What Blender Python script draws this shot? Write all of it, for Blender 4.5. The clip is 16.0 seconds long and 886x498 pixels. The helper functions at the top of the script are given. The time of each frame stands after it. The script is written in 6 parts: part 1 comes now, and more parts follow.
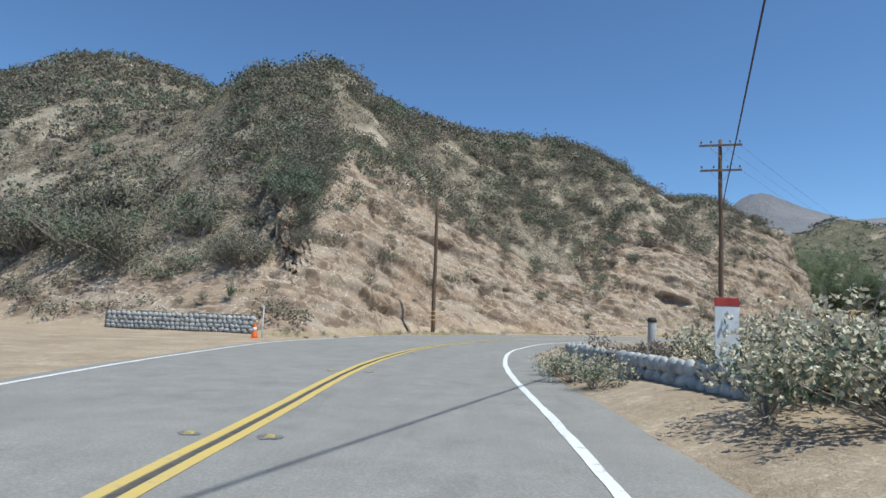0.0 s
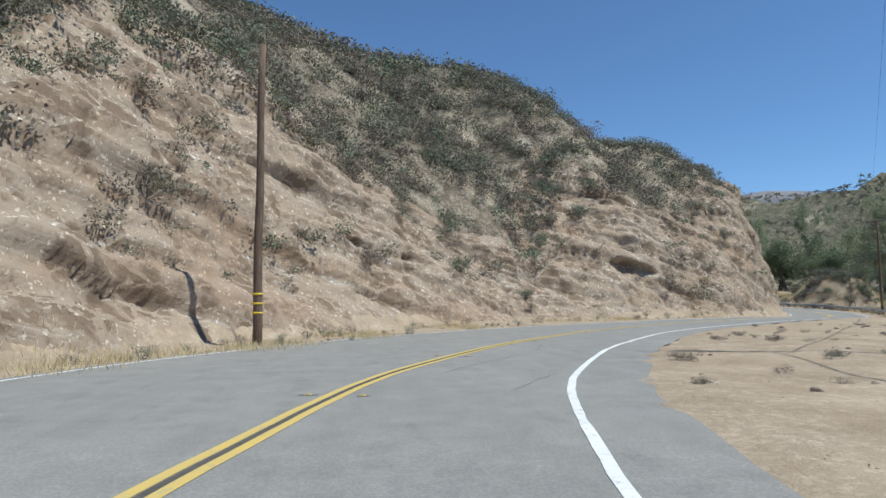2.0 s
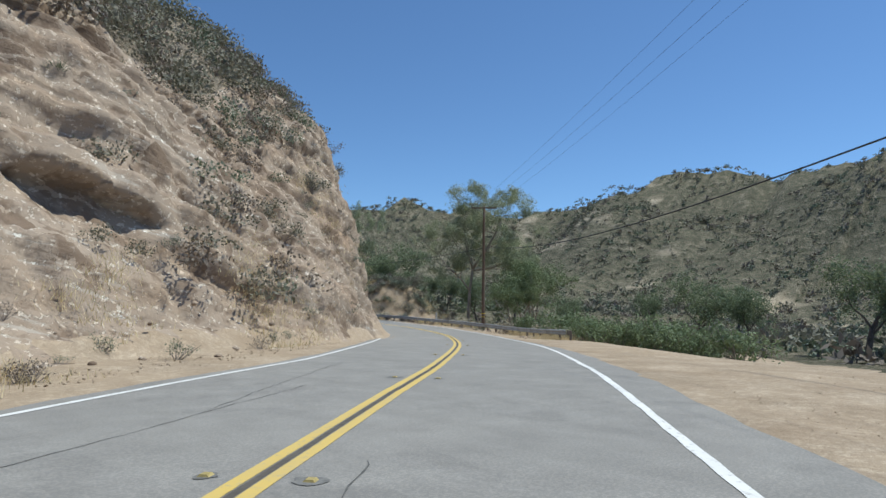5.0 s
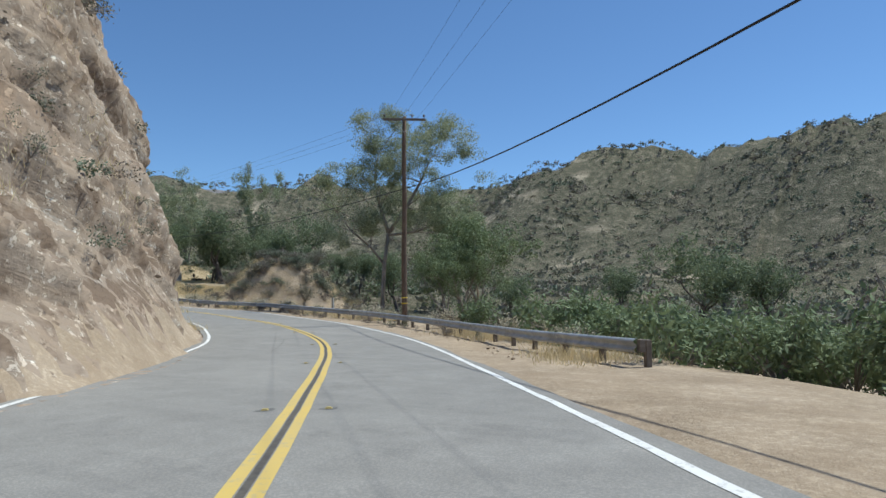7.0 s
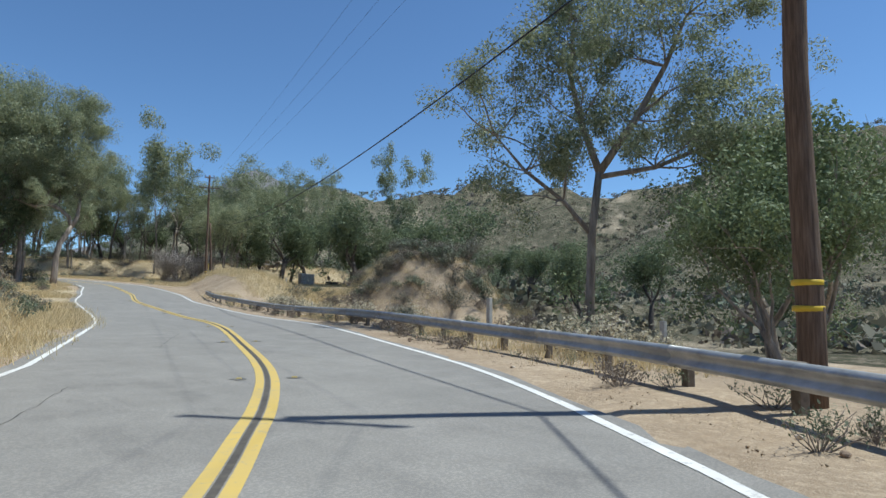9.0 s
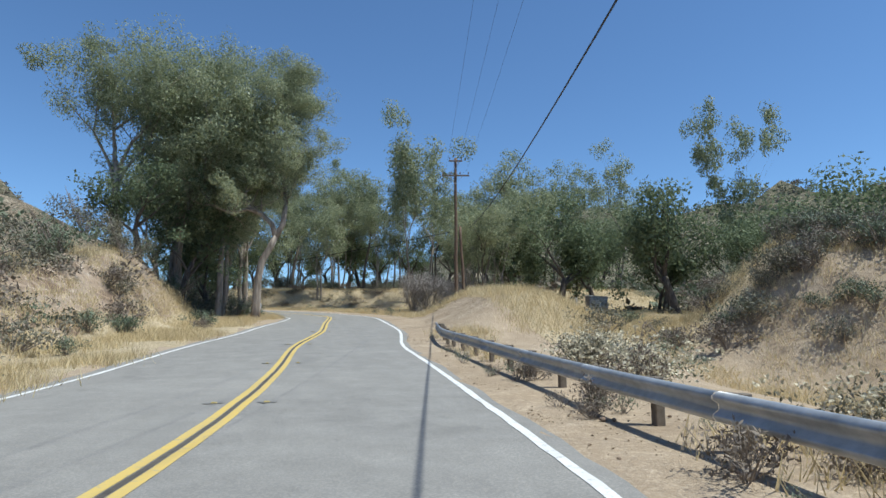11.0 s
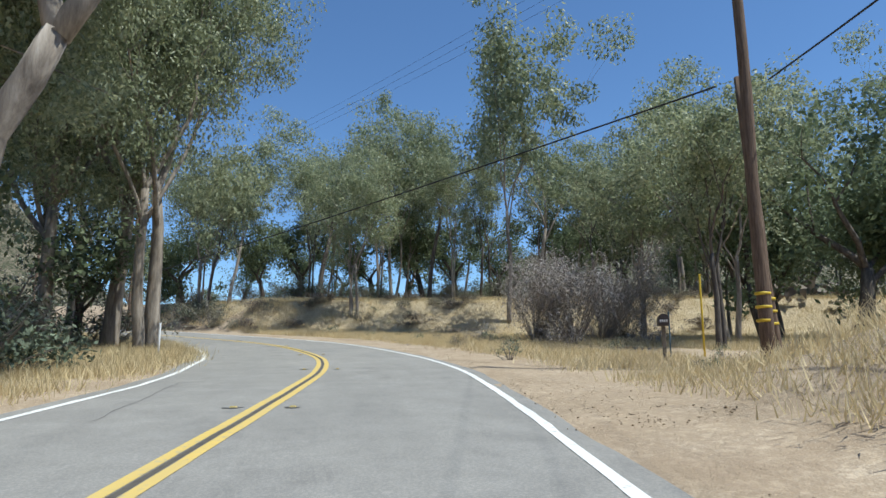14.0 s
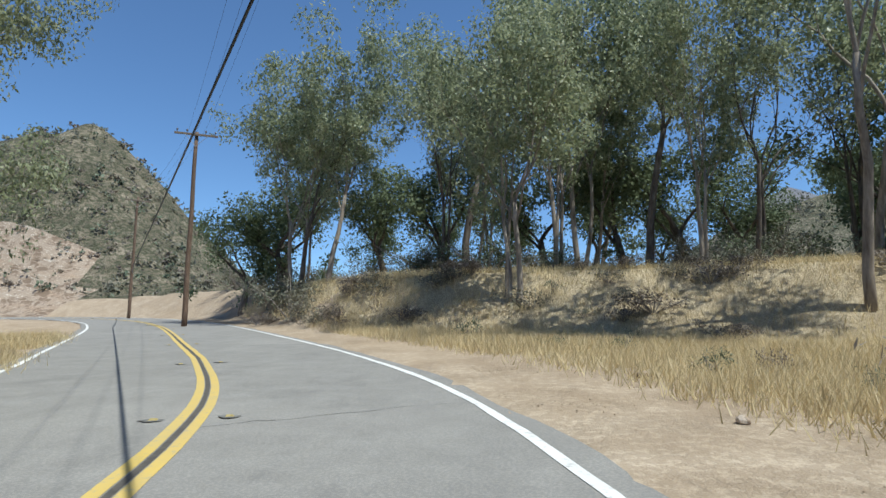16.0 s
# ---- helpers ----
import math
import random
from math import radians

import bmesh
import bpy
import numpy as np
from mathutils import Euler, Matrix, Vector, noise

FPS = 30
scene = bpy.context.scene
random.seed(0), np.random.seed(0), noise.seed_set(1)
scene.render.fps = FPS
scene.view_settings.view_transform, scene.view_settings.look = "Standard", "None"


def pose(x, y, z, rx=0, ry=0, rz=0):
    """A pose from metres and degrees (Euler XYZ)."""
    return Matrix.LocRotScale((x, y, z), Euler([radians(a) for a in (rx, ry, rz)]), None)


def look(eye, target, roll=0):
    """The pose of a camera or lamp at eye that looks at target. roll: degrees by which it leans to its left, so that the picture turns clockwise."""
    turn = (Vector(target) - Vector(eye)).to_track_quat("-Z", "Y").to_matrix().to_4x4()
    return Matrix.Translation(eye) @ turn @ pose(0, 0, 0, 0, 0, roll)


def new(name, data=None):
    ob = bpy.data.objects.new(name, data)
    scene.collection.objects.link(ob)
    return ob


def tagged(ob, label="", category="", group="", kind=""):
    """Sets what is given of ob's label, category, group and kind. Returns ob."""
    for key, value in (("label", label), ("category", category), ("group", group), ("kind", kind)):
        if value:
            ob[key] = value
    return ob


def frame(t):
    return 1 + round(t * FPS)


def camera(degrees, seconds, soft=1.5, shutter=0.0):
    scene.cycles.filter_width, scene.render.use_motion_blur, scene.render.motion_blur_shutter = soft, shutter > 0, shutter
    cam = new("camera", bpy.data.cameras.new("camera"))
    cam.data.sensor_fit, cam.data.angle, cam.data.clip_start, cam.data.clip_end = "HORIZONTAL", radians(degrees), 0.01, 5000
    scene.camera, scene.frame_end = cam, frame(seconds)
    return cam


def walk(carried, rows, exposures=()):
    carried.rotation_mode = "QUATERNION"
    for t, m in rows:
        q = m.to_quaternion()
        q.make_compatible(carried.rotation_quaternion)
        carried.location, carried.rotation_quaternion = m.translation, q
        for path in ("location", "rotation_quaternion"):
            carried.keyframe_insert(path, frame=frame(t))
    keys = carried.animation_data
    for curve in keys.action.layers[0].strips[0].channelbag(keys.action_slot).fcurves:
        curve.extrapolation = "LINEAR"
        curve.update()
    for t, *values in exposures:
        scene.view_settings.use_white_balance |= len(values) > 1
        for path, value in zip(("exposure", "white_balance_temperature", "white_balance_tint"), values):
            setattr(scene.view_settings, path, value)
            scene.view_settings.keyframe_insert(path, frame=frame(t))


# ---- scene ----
cam = camera(70.14, 16.0)
# seconds, place, heading, pitch, roll
ROWS = [
    (0.0, -3.217, -27.212, 1.330, 2.30, 6.02, 2.17),
    (0.5, -3.509, -20.658, 1.345, 2.59, 5.58, 0.97),
    (1.0, -3.652, -14.221, 1.379, 0.50, 5.38, -0.22),
    (1.5, -3.312, -7.865, 1.381, -3.23, 5.15, 0.06),
    (2.0, -2.393, -1.367, 1.333, -7.90, 4.79, -0.29),
    (2.5, -1.031, 5.034, 1.280, -13.27, 4.86, -0.58),
    (3.0, 1.143, 11.488, 1.272, -19.05, 5.05, -0.81),
    (3.5, 3.904, 17.707, 1.269, -26.25, 4.97, -0.22),
    (4.0, 7.336, 23.542, 1.214, -33.84, 5.15, 0.04),
    (4.5, 11.451, 28.604, 1.178, -41.31, 5.49, 0.48),
    (5.0, 15.891, 32.958, 1.183, -48.01, 5.66, 0.93),
    (5.2, 17.698, 34.660, 1.193, -50.16, 5.81, 1.31),
    (5.9, 24.727, 39.877, 1.242, -54.61, 5.65, 0.80),
    (6.6, 31.888, 45.277, 1.215, -55.79, 4.79, -0.12),
    (7.3, 38.824, 51.349, 1.084, -54.88, 3.83, -0.48),
    (7.5, 40.892, 53.038, 1.036, -54.47, 3.94, -0.28),
    (8.0, 46.085, 57.463, 0.901, -51.27, 4.29, 0.85),
    (8.5, 51.185, 62.547, 0.768, -46.60, 4.79, 1.09),
    (9.0, 55.825, 68.229, 0.719, -40.79, 5.31, 0.36),
    (9.5, 59.814, 74.548, 0.846, -34.43, 6.21, 0.12),
    (10.0, 63.229, 81.302, 1.021, -27.57, 7.09, 0.16),
    (10.2, 64.495, 84.052, 1.104, -24.68, 7.20, 0.06),
    (10.9, 67.713, 93.397, 1.304, -17.22, 7.93, -0.25),
    (11.6, 69.313, 102.360, 1.486, -13.74, 8.63, -0.33),
    (12.3, 70.664, 111.186, 1.887, -12.19, 9.38, 0.04),
    (12.5, 71.166, 113.712, 2.058, -11.87, 9.63, 0.26),
    (13.0, 72.140, 120.001, 2.438, -11.52, 9.99, -0.42),
    (13.5, 73.157, 126.290, 2.936, -11.14, 10.20, -0.24),
    (14.0, 74.051, 132.377, 3.414, -10.64, 9.81, 0.06),
    (14.5, 74.925, 138.298, 3.847, -9.02, 9.48, 0.87),
    (15.0, 75.634, 144.342, 4.225, -6.04, 9.02, 1.64),
    (15.5, 75.939, 150.323, 4.542, -1.44, 8.38, 1.69),
    (16.0, 75.466, 156.338, 4.869, 4.53, 8.46, 0.39),
]
EXPOSURES = [(0.0, -0.04, 6000.0, 2.0), (3.5, -0.12, 6000.0, 2.0), (8.5, -0.10, 6000.0, 2.0), (10.2, 0.05, 6000.0, 2.0), (12.5, 0.08, 6000.0, 2.0), (15.0, 0.20, 6000.0, 2.0), (16.0, 0.10, 6000.0, 2.0)]


def aim(x, y, z, yaw, pitch, roll):
    """Pose of a camera by heading, upward pitch and roll."""
    return Matrix.Translation((x, y, z)) @ Matrix.Rotation(radians(yaw), 4, "Z") @ Matrix.Rotation(radians(90 + pitch), 4, "X") @ Matrix.Rotation(radians(roll), 4, "Z")


walk(cam, [(r[0], aim(*r[1:])) for r in ROWS], EXPOSURES)
# ---- world, sun, exposure ----
world = bpy.data.worlds.new("sky")
scene.world = world
world.use_nodes = True
wn = world.node_tree.nodes
sky = wn.new("ShaderNodeTexSky")
sky.sky_type = "NISHITA"
sky.sun_disc = False
sky.sun_elevation, sky.sun_rotation = radians(62.8), radians(122)
sky.altitude, sky.air_density, sky.dust_density, sky.ozone_density = 300.0, 0.85, 0.0, 6.5
wn["Background"].inputs["Strength"].default_value = 0.14
world.node_tree.links.new(sky.outputs[0], wn["Background"].inputs["Color"])

sun_data = bpy.data.lights.new("sun", "SUN")
sun_data.energy, sun_data.angle, sun_data.color = 5.0, radians(0.55), (1.0, 0.955, 0.88)
sun = new("sun", sun_data)
sun.matrix_world = look((0.845 * 53, -0.534 * 53, 103), (0, 0, 0))

# ---- materials ----


BED = (0.224, 0.150, 1.0)  # across the sandstone beds, which dip along the road


class Mat:
    """A node material with small helpers for its nodes."""

    def __init__(self, name, rough=0.9, metal=0.0, spec=0.3):
        self.m = bpy.data.materials.new(name)
        self.m.use_nodes = True
        self.t = self.m.node_tree
        self.b = self.t.nodes["Principled BSDF"]
        self.b.inputs["Roughness"].default_value = rough
        self.b.inputs["Metallic"].default_value = metal
        self.b.inputs["Specular IOR Level"].default_value = spec
        self.g = None

    def node(self, kind, **v):
        n = self.t.nodes.new("ShaderNode" + kind)
        for k, x in v.items():
            n.inputs[k].default_value = x
        return n

    def link(self, a, b):
        self.t.links.new(a, b)

    def place(self):
        if self.g is None:
            self.g = self.node("NewGeometry")
        return self.g.outputs["Position"]

    def noise(self, scale, detail=4.0, rough=0.55, stretch=None, warp=0.0):
        n = self.node("TexNoise", Scale=scale, Detail=detail, Roughness=rough, Distortion=warp)
        if stretch:
            mp = self.node("Mapping")
            mp.inputs["Scale"].default_value = stretch[0]
            mp.inputs["Rotation"].default_value = [radians(a) for a in stretch[1]]
            self.link(self.place(), mp.inputs["Vector"])
            self.link(mp.outputs[0], n.inputs["Vector"])
        else:
            self.link(self.place(), n.inputs["Vector"])
        return n.outputs["Fac"]

    def ramp(self, fac, stops):
        r = self.node("ValToRGB")
        e = r.color_ramp.elements
        while len(e) < len(stops):
            e.new(0.5)
        for el, (p, c) in zip(e, stops):
            el.position = p
            el.color = (*c, 1.0) if len(c) == 3 else c
        self.link(fac, r.inputs[0])
        return r.outputs["Color"]

    def mix(self, fac, a, b, mode="MIX"):
        n = self.node("Mix")
        n.data_type, n.blend_type = "RGBA", mode
        for sock, v in ((n.inputs[0], fac), (n.inputs[6], a), (n.inputs[7], b)):
            if isinstance(v, bpy.types.NodeSocket):
                self.link(v, sock)
            elif isinstance(v, (int, float)):
                sock.default_value = v
            else:
                sock.default_value = (*v, 1.0)
        return n.outputs[2]

    def math(self, op, a, b=0.0, clamp=False):
        n = self.node("Math")
        n.operation, n.use_clamp = op, clamp
        for sock, v in zip(n.inputs, (a, b)):
            if isinstance(v, bpy.types.NodeSocket):
                self.link(v, sock)
            else:
                sock.default_value = v
        return n.outputs[0]

    def grey(self, fac, lo, hi):
        return self.ramp(fac, [(lo, (0, 0, 0)), (hi, (1, 1, 1))])

    def colour(self, c):
        if isinstance(c, bpy.types.NodeSocket):
            self.link(c, self.b.inputs["Base Color"])
        else:
            self.b.inputs["Base Color"].default_value = (*c, 1.0)
        return self

    def bump(self, fac, strength, distance):
        n = self.node("Bump", Strength=strength, Distance=distance)
        self.link(fac, n.inputs["Height"])
        self.link(n.outputs[0], self.b.inputs["Normal"])
        return self


def mat_rock():
    """Cream and rust sandstone in beds that dip along the road, pitted and crumbling."""
    k = Mat("sandstone", 0.95, spec=0.12)
    dip = k.node("VectorMath")
    dip.operation = "DOT_PRODUCT"
    dip.inputs[1].default_value = BED
    k.link(k.place(), dip.inputs[0])
    sep = k.node("SeparateXYZ")
    k.link(k.place(), sep.inputs[0])

    def bedded(flat, tall, detail, rough, warp=0.0):
        """Noise stretched along the beds."""
        v = k.node("CombineXYZ")
        k.link(k.math("MULTIPLY", sep.outputs[0], flat), v.inputs[0])
        k.link(k.math("MULTIPLY", sep.outputs[1], flat), v.inputs[1])
        k.link(k.math("MULTIPLY", dip.outputs["Value"], tall), v.inputs[2])
        n = k.node("TexNoise", Scale=1.0, Detail=detail, Roughness=rough, Distortion=warp)
        k.link(v.outputs[0], n.inputs["Vector"])
        return n.outputs["Fac"]

    beds = bedded(0.10, 0.62, 3, 0.55, 0.5)
    thin = bedded(0.32, 4.2, 5, 0.6, 0.6)
    big = bedded(0.07, 0.22, 3, 0.5, 0.8)
    mid = k.noise(1.3, 6, 0.62)
    fine = k.noise(5.0, 8, 0.66)
    grit = k.noise(26, 4, 0.65)
    c = k.ramp(beds, [(0.32, (0.68, 0.54, 0.40)), (0.42, (0.81, 0.725, 0.605)), (0.52, (0.86, 0.81, 0.71)), (0.59, (0.75, 0.63, 0.49)), (0.68, (0.85, 0.795, 0.69))])
    c = k.mix(k.math("MULTIPLY", k.grey(big, 0.53, 0.64), 0.7), c, (0.60, 0.385, 0.245))
    c = k.mix(k.math("MULTIPLY", k.grey(mid, 0.45, 0.62), 0.6), c, (0.83, 0.775, 0.675))
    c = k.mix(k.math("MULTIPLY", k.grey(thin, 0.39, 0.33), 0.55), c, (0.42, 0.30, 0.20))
    # pits are sunk by the bump and their shade is painted into the colour
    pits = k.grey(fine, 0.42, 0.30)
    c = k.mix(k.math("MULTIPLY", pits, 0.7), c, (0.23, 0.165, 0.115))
    c = k.mix(k.math("MULTIPLY", k.grey(grit, 0.5, 0.72), 0.14), c, (0.46, 0.37, 0.28))
    v = k.node("CombineXYZ")
    wob = k.node("TexNoise", Scale=0.9, Detail=6.0, Roughness=0.65)
    k.link(k.place(), wob.inputs["Vector"])
    for i, axis_ in enumerate((sep.outputs[0], sep.outputs[1], dip.outputs["Value"])):
        k.link(k.math("ADD", k.math("MULTIPLY", axis_, (0.42, 0.42, 1.15)[i]), k.math("MULTIPLY", wob.outputs["Fac"], (1.1, -0.8, 1.5)[i])), v.inputs[i])
    vor = k.node("TexVoronoi", Scale=1.0)
    vor.feature = "DISTANCE_TO_EDGE"
    k.link(v.outputs[0], vor.inputs["Vector"])
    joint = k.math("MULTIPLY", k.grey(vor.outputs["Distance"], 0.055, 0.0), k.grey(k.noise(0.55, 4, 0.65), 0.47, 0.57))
    # dark lines painted for the shadow inside open cracks, over a slight bump
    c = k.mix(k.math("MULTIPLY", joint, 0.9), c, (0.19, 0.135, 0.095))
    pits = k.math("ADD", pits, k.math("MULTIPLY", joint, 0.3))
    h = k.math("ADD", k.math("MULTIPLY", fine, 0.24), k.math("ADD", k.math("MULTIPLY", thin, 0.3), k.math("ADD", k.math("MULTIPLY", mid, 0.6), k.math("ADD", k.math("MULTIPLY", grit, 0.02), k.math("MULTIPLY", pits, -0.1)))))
    return k.colour(c).bump(h, 1.0, 0.13).m


def mat_ground():
    """Dirt, dry grass litter and hillside soil."""
    k = Mat("dry_soil", 0.97, spec=0.1)
    big = k.noise(0.09, 4, 0.6)
    mid = k.noise(0.7, 6, 0.65)
    fine = k.noise(7.0, 6, 0.7)
    grit = k.noise(40, 3, 0.6)
    c = k.ramp(mid, [(0.3, (0.31, 0.235, 0.16)), (0.5, (0.42, 0.33, 0.235)), (0.7, (0.53, 0.43, 0.32))])
    c = k.mix(k.math("MULTIPLY", k.grey(big, 0.45, 0.65), 0.5), c, (0.44, 0.335, 0.225))
    c = k.mix(k.math("MULTIPLY", k.grey(fine, 0.46, 0.30), 0.4), c, (0.25, 0.185, 0.125))
    c = k.mix(k.math("MULTIPLY", k.grey(grit, 0.5, 0.7), 0.3), c, (0.60, 0.52, 0.42))
    ruts = k.noise(0.45, 6, 0.7, ((1.0, 0.35, 1), (0, 0, 25)), 0.8)
    c = k.mix(k.math("MULTIPLY", k.grey(ruts, 0.52, 0.66), 0.55), c, (0.30, 0.225, 0.155))
    clods = k.math("MULTIPLY", fine, k.grey(k.noise(0.5, 4, 0.6), 0.36, 0.62))
    h = k.math("ADD", k.math("MULTIPLY", mid, 1.2), k.math("ADD", clods, k.math("ADD", k.math("MULTIPLY", grit, 0.2), ruts)))
    return k.colour(c).bump(h, 0.8, 0.09).m


def mat_straw():
    """Ground matted with dry golden grass."""
    k = Mat("straw_litter", 0.97, spec=0.08)
    mid = k.noise(0.8, 6, 0.65)
    fine = k.noise(9.0, 6, 0.7)
    blade = k.noise(30, 4, 0.65, ((1, 0.25, 1), (0, 0, 40)))
    c = k.ramp(mid, [(0.3, (0.42, 0.325, 0.20)), (0.5, (0.55, 0.445, 0.29)), (0.7, (0.65, 0.545, 0.375))])
    c = k.mix(k.math("MULTIPLY", k.grey(fine, 0.48, 0.32), 0.55), c, (0.31, 0.24, 0.155))
    c = k.mix(k.math("MULTIPLY", k.grey(blade, 0.5, 0.68), 0.5), c, (0.73, 0.62, 0.43))
    return k.colour(c).bump(k.math("ADD", k.math("ADD", mid, fine), blade), 0.9, 0.08).m


def mat_slope():
    """Soil between the brush of the far slopes."""
    k = Mat("brush_slope_soil", 0.97, spec=0.08)
    big = k.noise(0.035, 5, 0.6)
    mid = k.noise(0.25, 6, 0.65)
    fine = k.noise(1.6, 6, 0.7)
    c = k.ramp(mid, [(0.32, (0.12, 0.11, 0.078)), (0.5, (0.20, 0.172, 0.122)), (0.68, (0.36, 0.30, 0.22))])
    c = k.mix(k.math("MULTIPLY", k.grey(fine, 0.5, 0.36), 0.75), c, (0.075, 0.085, 0.05))
    c = k.mix(k.grey(big, 0.58, 0.70), c, (0.46, 0.385, 0.28))
    h = k.math("ADD", k.math("MULTIPLY", mid, 2.0), fine)
    return k.colour(c).bump(h, 1.0, 0.7).m


def mat_hill():
    """Leaf litter, low scrub and pale soil of the brushy slope above the cliff."""
    k = Mat("scrub_litter_soil", 0.97, spec=0.08)
    big = k.noise(0.13, 5, 0.62)
    mid = k.noise(0.9, 6, 0.65)
    fine = k.noise(6.0, 6, 0.7)
    c = k.ramp(mid, [(0.34, (0.22, 0.175, 0.125)), (0.5, (0.36, 0.29, 0.215)), (0.66, (0.52, 0.44, 0.335))])
    c = k.mix(k.math("MULTIPLY", k.grey(fine, 0.5, 0.36), 0.7), c, (0.10, 0.09, 0.065))
    c = k.mix(k.math("MULTIPLY", k.grey(big, 0.50, 0.64), 0.7), c, (0.62, 0.52, 0.39))
    h = k.math("ADD", k.math("MULTIPLY", mid, 2.0), fine)
    return k.colour(c).bump(h, 1.0, 0.25).m


def mat_mountain():
    k = Mat("hazy_mountain_rock", 1.0, spec=0.0)
    mid = k.noise(0.006, 8, 0.65)
    c = k.ramp(mid, [(0.35, (0.16, 0.165, 0.18)), (0.55, (0.225, 0.215, 0.22)), (0.7, (0.31, 0.28, 0.26))])
    return k.colour(c).bump(mid, 1.0, 30.0).m


def mat_asphalt():
    k = Mat("asphalt", 0.92, spec=0.2)
    big = k.noise(0.16, 4, 0.6)
    mid = k.noise(1.4, 6, 0.65)
    fine = k.noise(38, 4, 0.7)
    chips = k.noise(120, 2, 0.6)
    c = k.ramp(mid, [(0.3, (0.222, 0.208, 0.19)), (0.55, (0.285, 0.268, 0.244)), (0.75, (0.34, 0.32, 0.29))])
    c = k.mix(k.math("MULTIPLY", k.grey(big, 0.5, 0.7), 0.5), c, (0.375, 0.35, 0.315))
    streak = k.noise(0.9, 5, 0.6, ((1.0, 0.16, 1), (0, 0, 28)), 0.5)
    c = k.mix(k.math("MULTIPLY", k.grey(streak, 0.5, 0.68), 0.35), c, (0.15, 0.142, 0.132))
    c = k.mix(k.math("MULTIPLY", k.grey(streak, 0.46, 0.32), 0.3), c, (0.32, 0.30, 0.27))
    c = k.mix(k.math("MULTIPLY", k.grey(fine, 0.48, 0.3), 0.35), c, (0.13, 0.13, 0.13))
    c = k.mix(k.math("MULTIPLY", k.grey(chips, 0.55, 0.75), 0.3), c, (0.42, 0.41, 0.39))
    return k.colour(c).bump(k.math("ADD", fine, chips), 0.35, 0.006).m


def mat_paint(name, base, worn, wear=(0.60, 0.72)):
    k = Mat(name, 0.75, spec=0.3)
    w = k.noise(9.0, 7, 0.7)
    mid = k.noise(1.1, 4, 0.6)
    c = k.mix(k.math("MULTIPLY", k.grey(mid, 0.35, 0.7), 0.3), base, worn)
    c = k.mix(k.grey(w, *wear), c, worn)
    return k.colour(c).bump(w, 0.2, 0.004).m


def mat_plain(name, stops, scale=6.0, rough=0.8, metal=0.0, bump=0.3, dist=0.01, detail=6, stretch=None, spec=0.3):
    """One noise, a colour ramp over it and a little relief."""
    k = Mat(name, rough, metal, spec)
    f = k.noise(scale, detail, 0.65, stretch)
    n = len(stops)
    c = k.ramp(f, [(0.3 + 0.42 * i / max(1, n - 1), s) for i, s in enumerate(stops)])
    return k.colour(c).bump(f, bump, dist).m


def mat_leaf(name, stops, rough=0.65, thin=0.25):
    """Leaves that differ one from another and let some light through."""
    k = Mat(name, rough, spec=0.25)
    if k.g is None:
        k.place()
    c = k.ramp(k.g.outputs["Random Per Island"], [(i / (len(stops) - 1), s) for i, s in enumerate(stops)])
    info = k.node("ObjectInfo")
    big = k.noise(0.35, 3, 0.6)
    c = k.mix(k.math("MULTIPLY", k.grey(big, 0.4, 0.65), 0.35), c, stops[-1])
    c = k.mix(k.math("MULTIPLY", info.outputs["Random"], 0.25), c, stops[0])
    k.colour(c)
    tr = k.node("BsdfTranslucent")
    k.link(c, tr.inputs["Color"])
    mx = k.node("MixShader", Fac=thin)
    out = k.t.nodes["Material Output"]
    k.link(k.b.outputs[0], mx.inputs[1])
    k.link(tr.outputs[0], mx.inputs[2])
    k.link(mx.outputs[0], out.inputs["Surface"])
    return k.m


ROCK, SOIL, SLOPE, MOUNTAIN, ASPHALT, HILL, STRAW = mat_rock(), mat_ground(), mat_slope(), mat_mountain(), mat_asphalt(), mat_hill(), mat_straw()
WHITE_LINE = mat_paint("white_road_paint", (0.74, 0.73, 0.70), (0.40, 0.385, 0.36), (0.54, 0.68))
YELLOW_LINE = mat_paint("yellow_road_paint", (0.60, 0.43, 0.12), (0.40, 0.34, 0.22), (0.55, 0.68))
SEAL = mat_plain("dark_tar_seal", [(0.07, 0.062, 0.055), (0.13, 0.115, 0.095)], 8, 0.8)
CRACK = mat_plain("crack_tar", [(0.06, 0.058, 0.055), (0.15, 0.145, 0.135)], 12, 0.9)
PATCH = mat_plain("scuffed_tar", [(0.10, 0.098, 0.092), (0.24, 0.23, 0.215)], 14, 0.9)
WORN_MARK = mat_plain("worn_marker_plastic", [(0.30, 0.23, 0.08), (0.48, 0.38, 0.16)], 20, 0.6)
POLE_WOOD = mat_plain("weathered_pole_wood", [(0.075, 0.05, 0.035), (0.15, 0.10, 0.07), (0.23, 0.165, 0.12)], 5, 0.9, bump=0.6, dist=0.02, stretch=((6, 6, 0.4), (0, 0, 0)))
ARM_WOOD = mat_plain("grey_arm_wood", [(0.10, 0.08, 0.065), (0.24, 0.19, 0.15)], 7, 0.9, bump=0.5, stretch=((1, 1, 6), (0, 0, 0)))
BAND = mat_plain("yellow_band", [(0.60, 0.40, 0.03), (0.72, 0.52, 0.06)], 9, 0.5)
STEEL = mat_plain("galvanised_steel", [(0.30, 0.31, 0.32), (0.42, 0.43, 0.44), (0.52, 0.53, 0.54)], 3, 0.5, 0.55, bump=0.1)
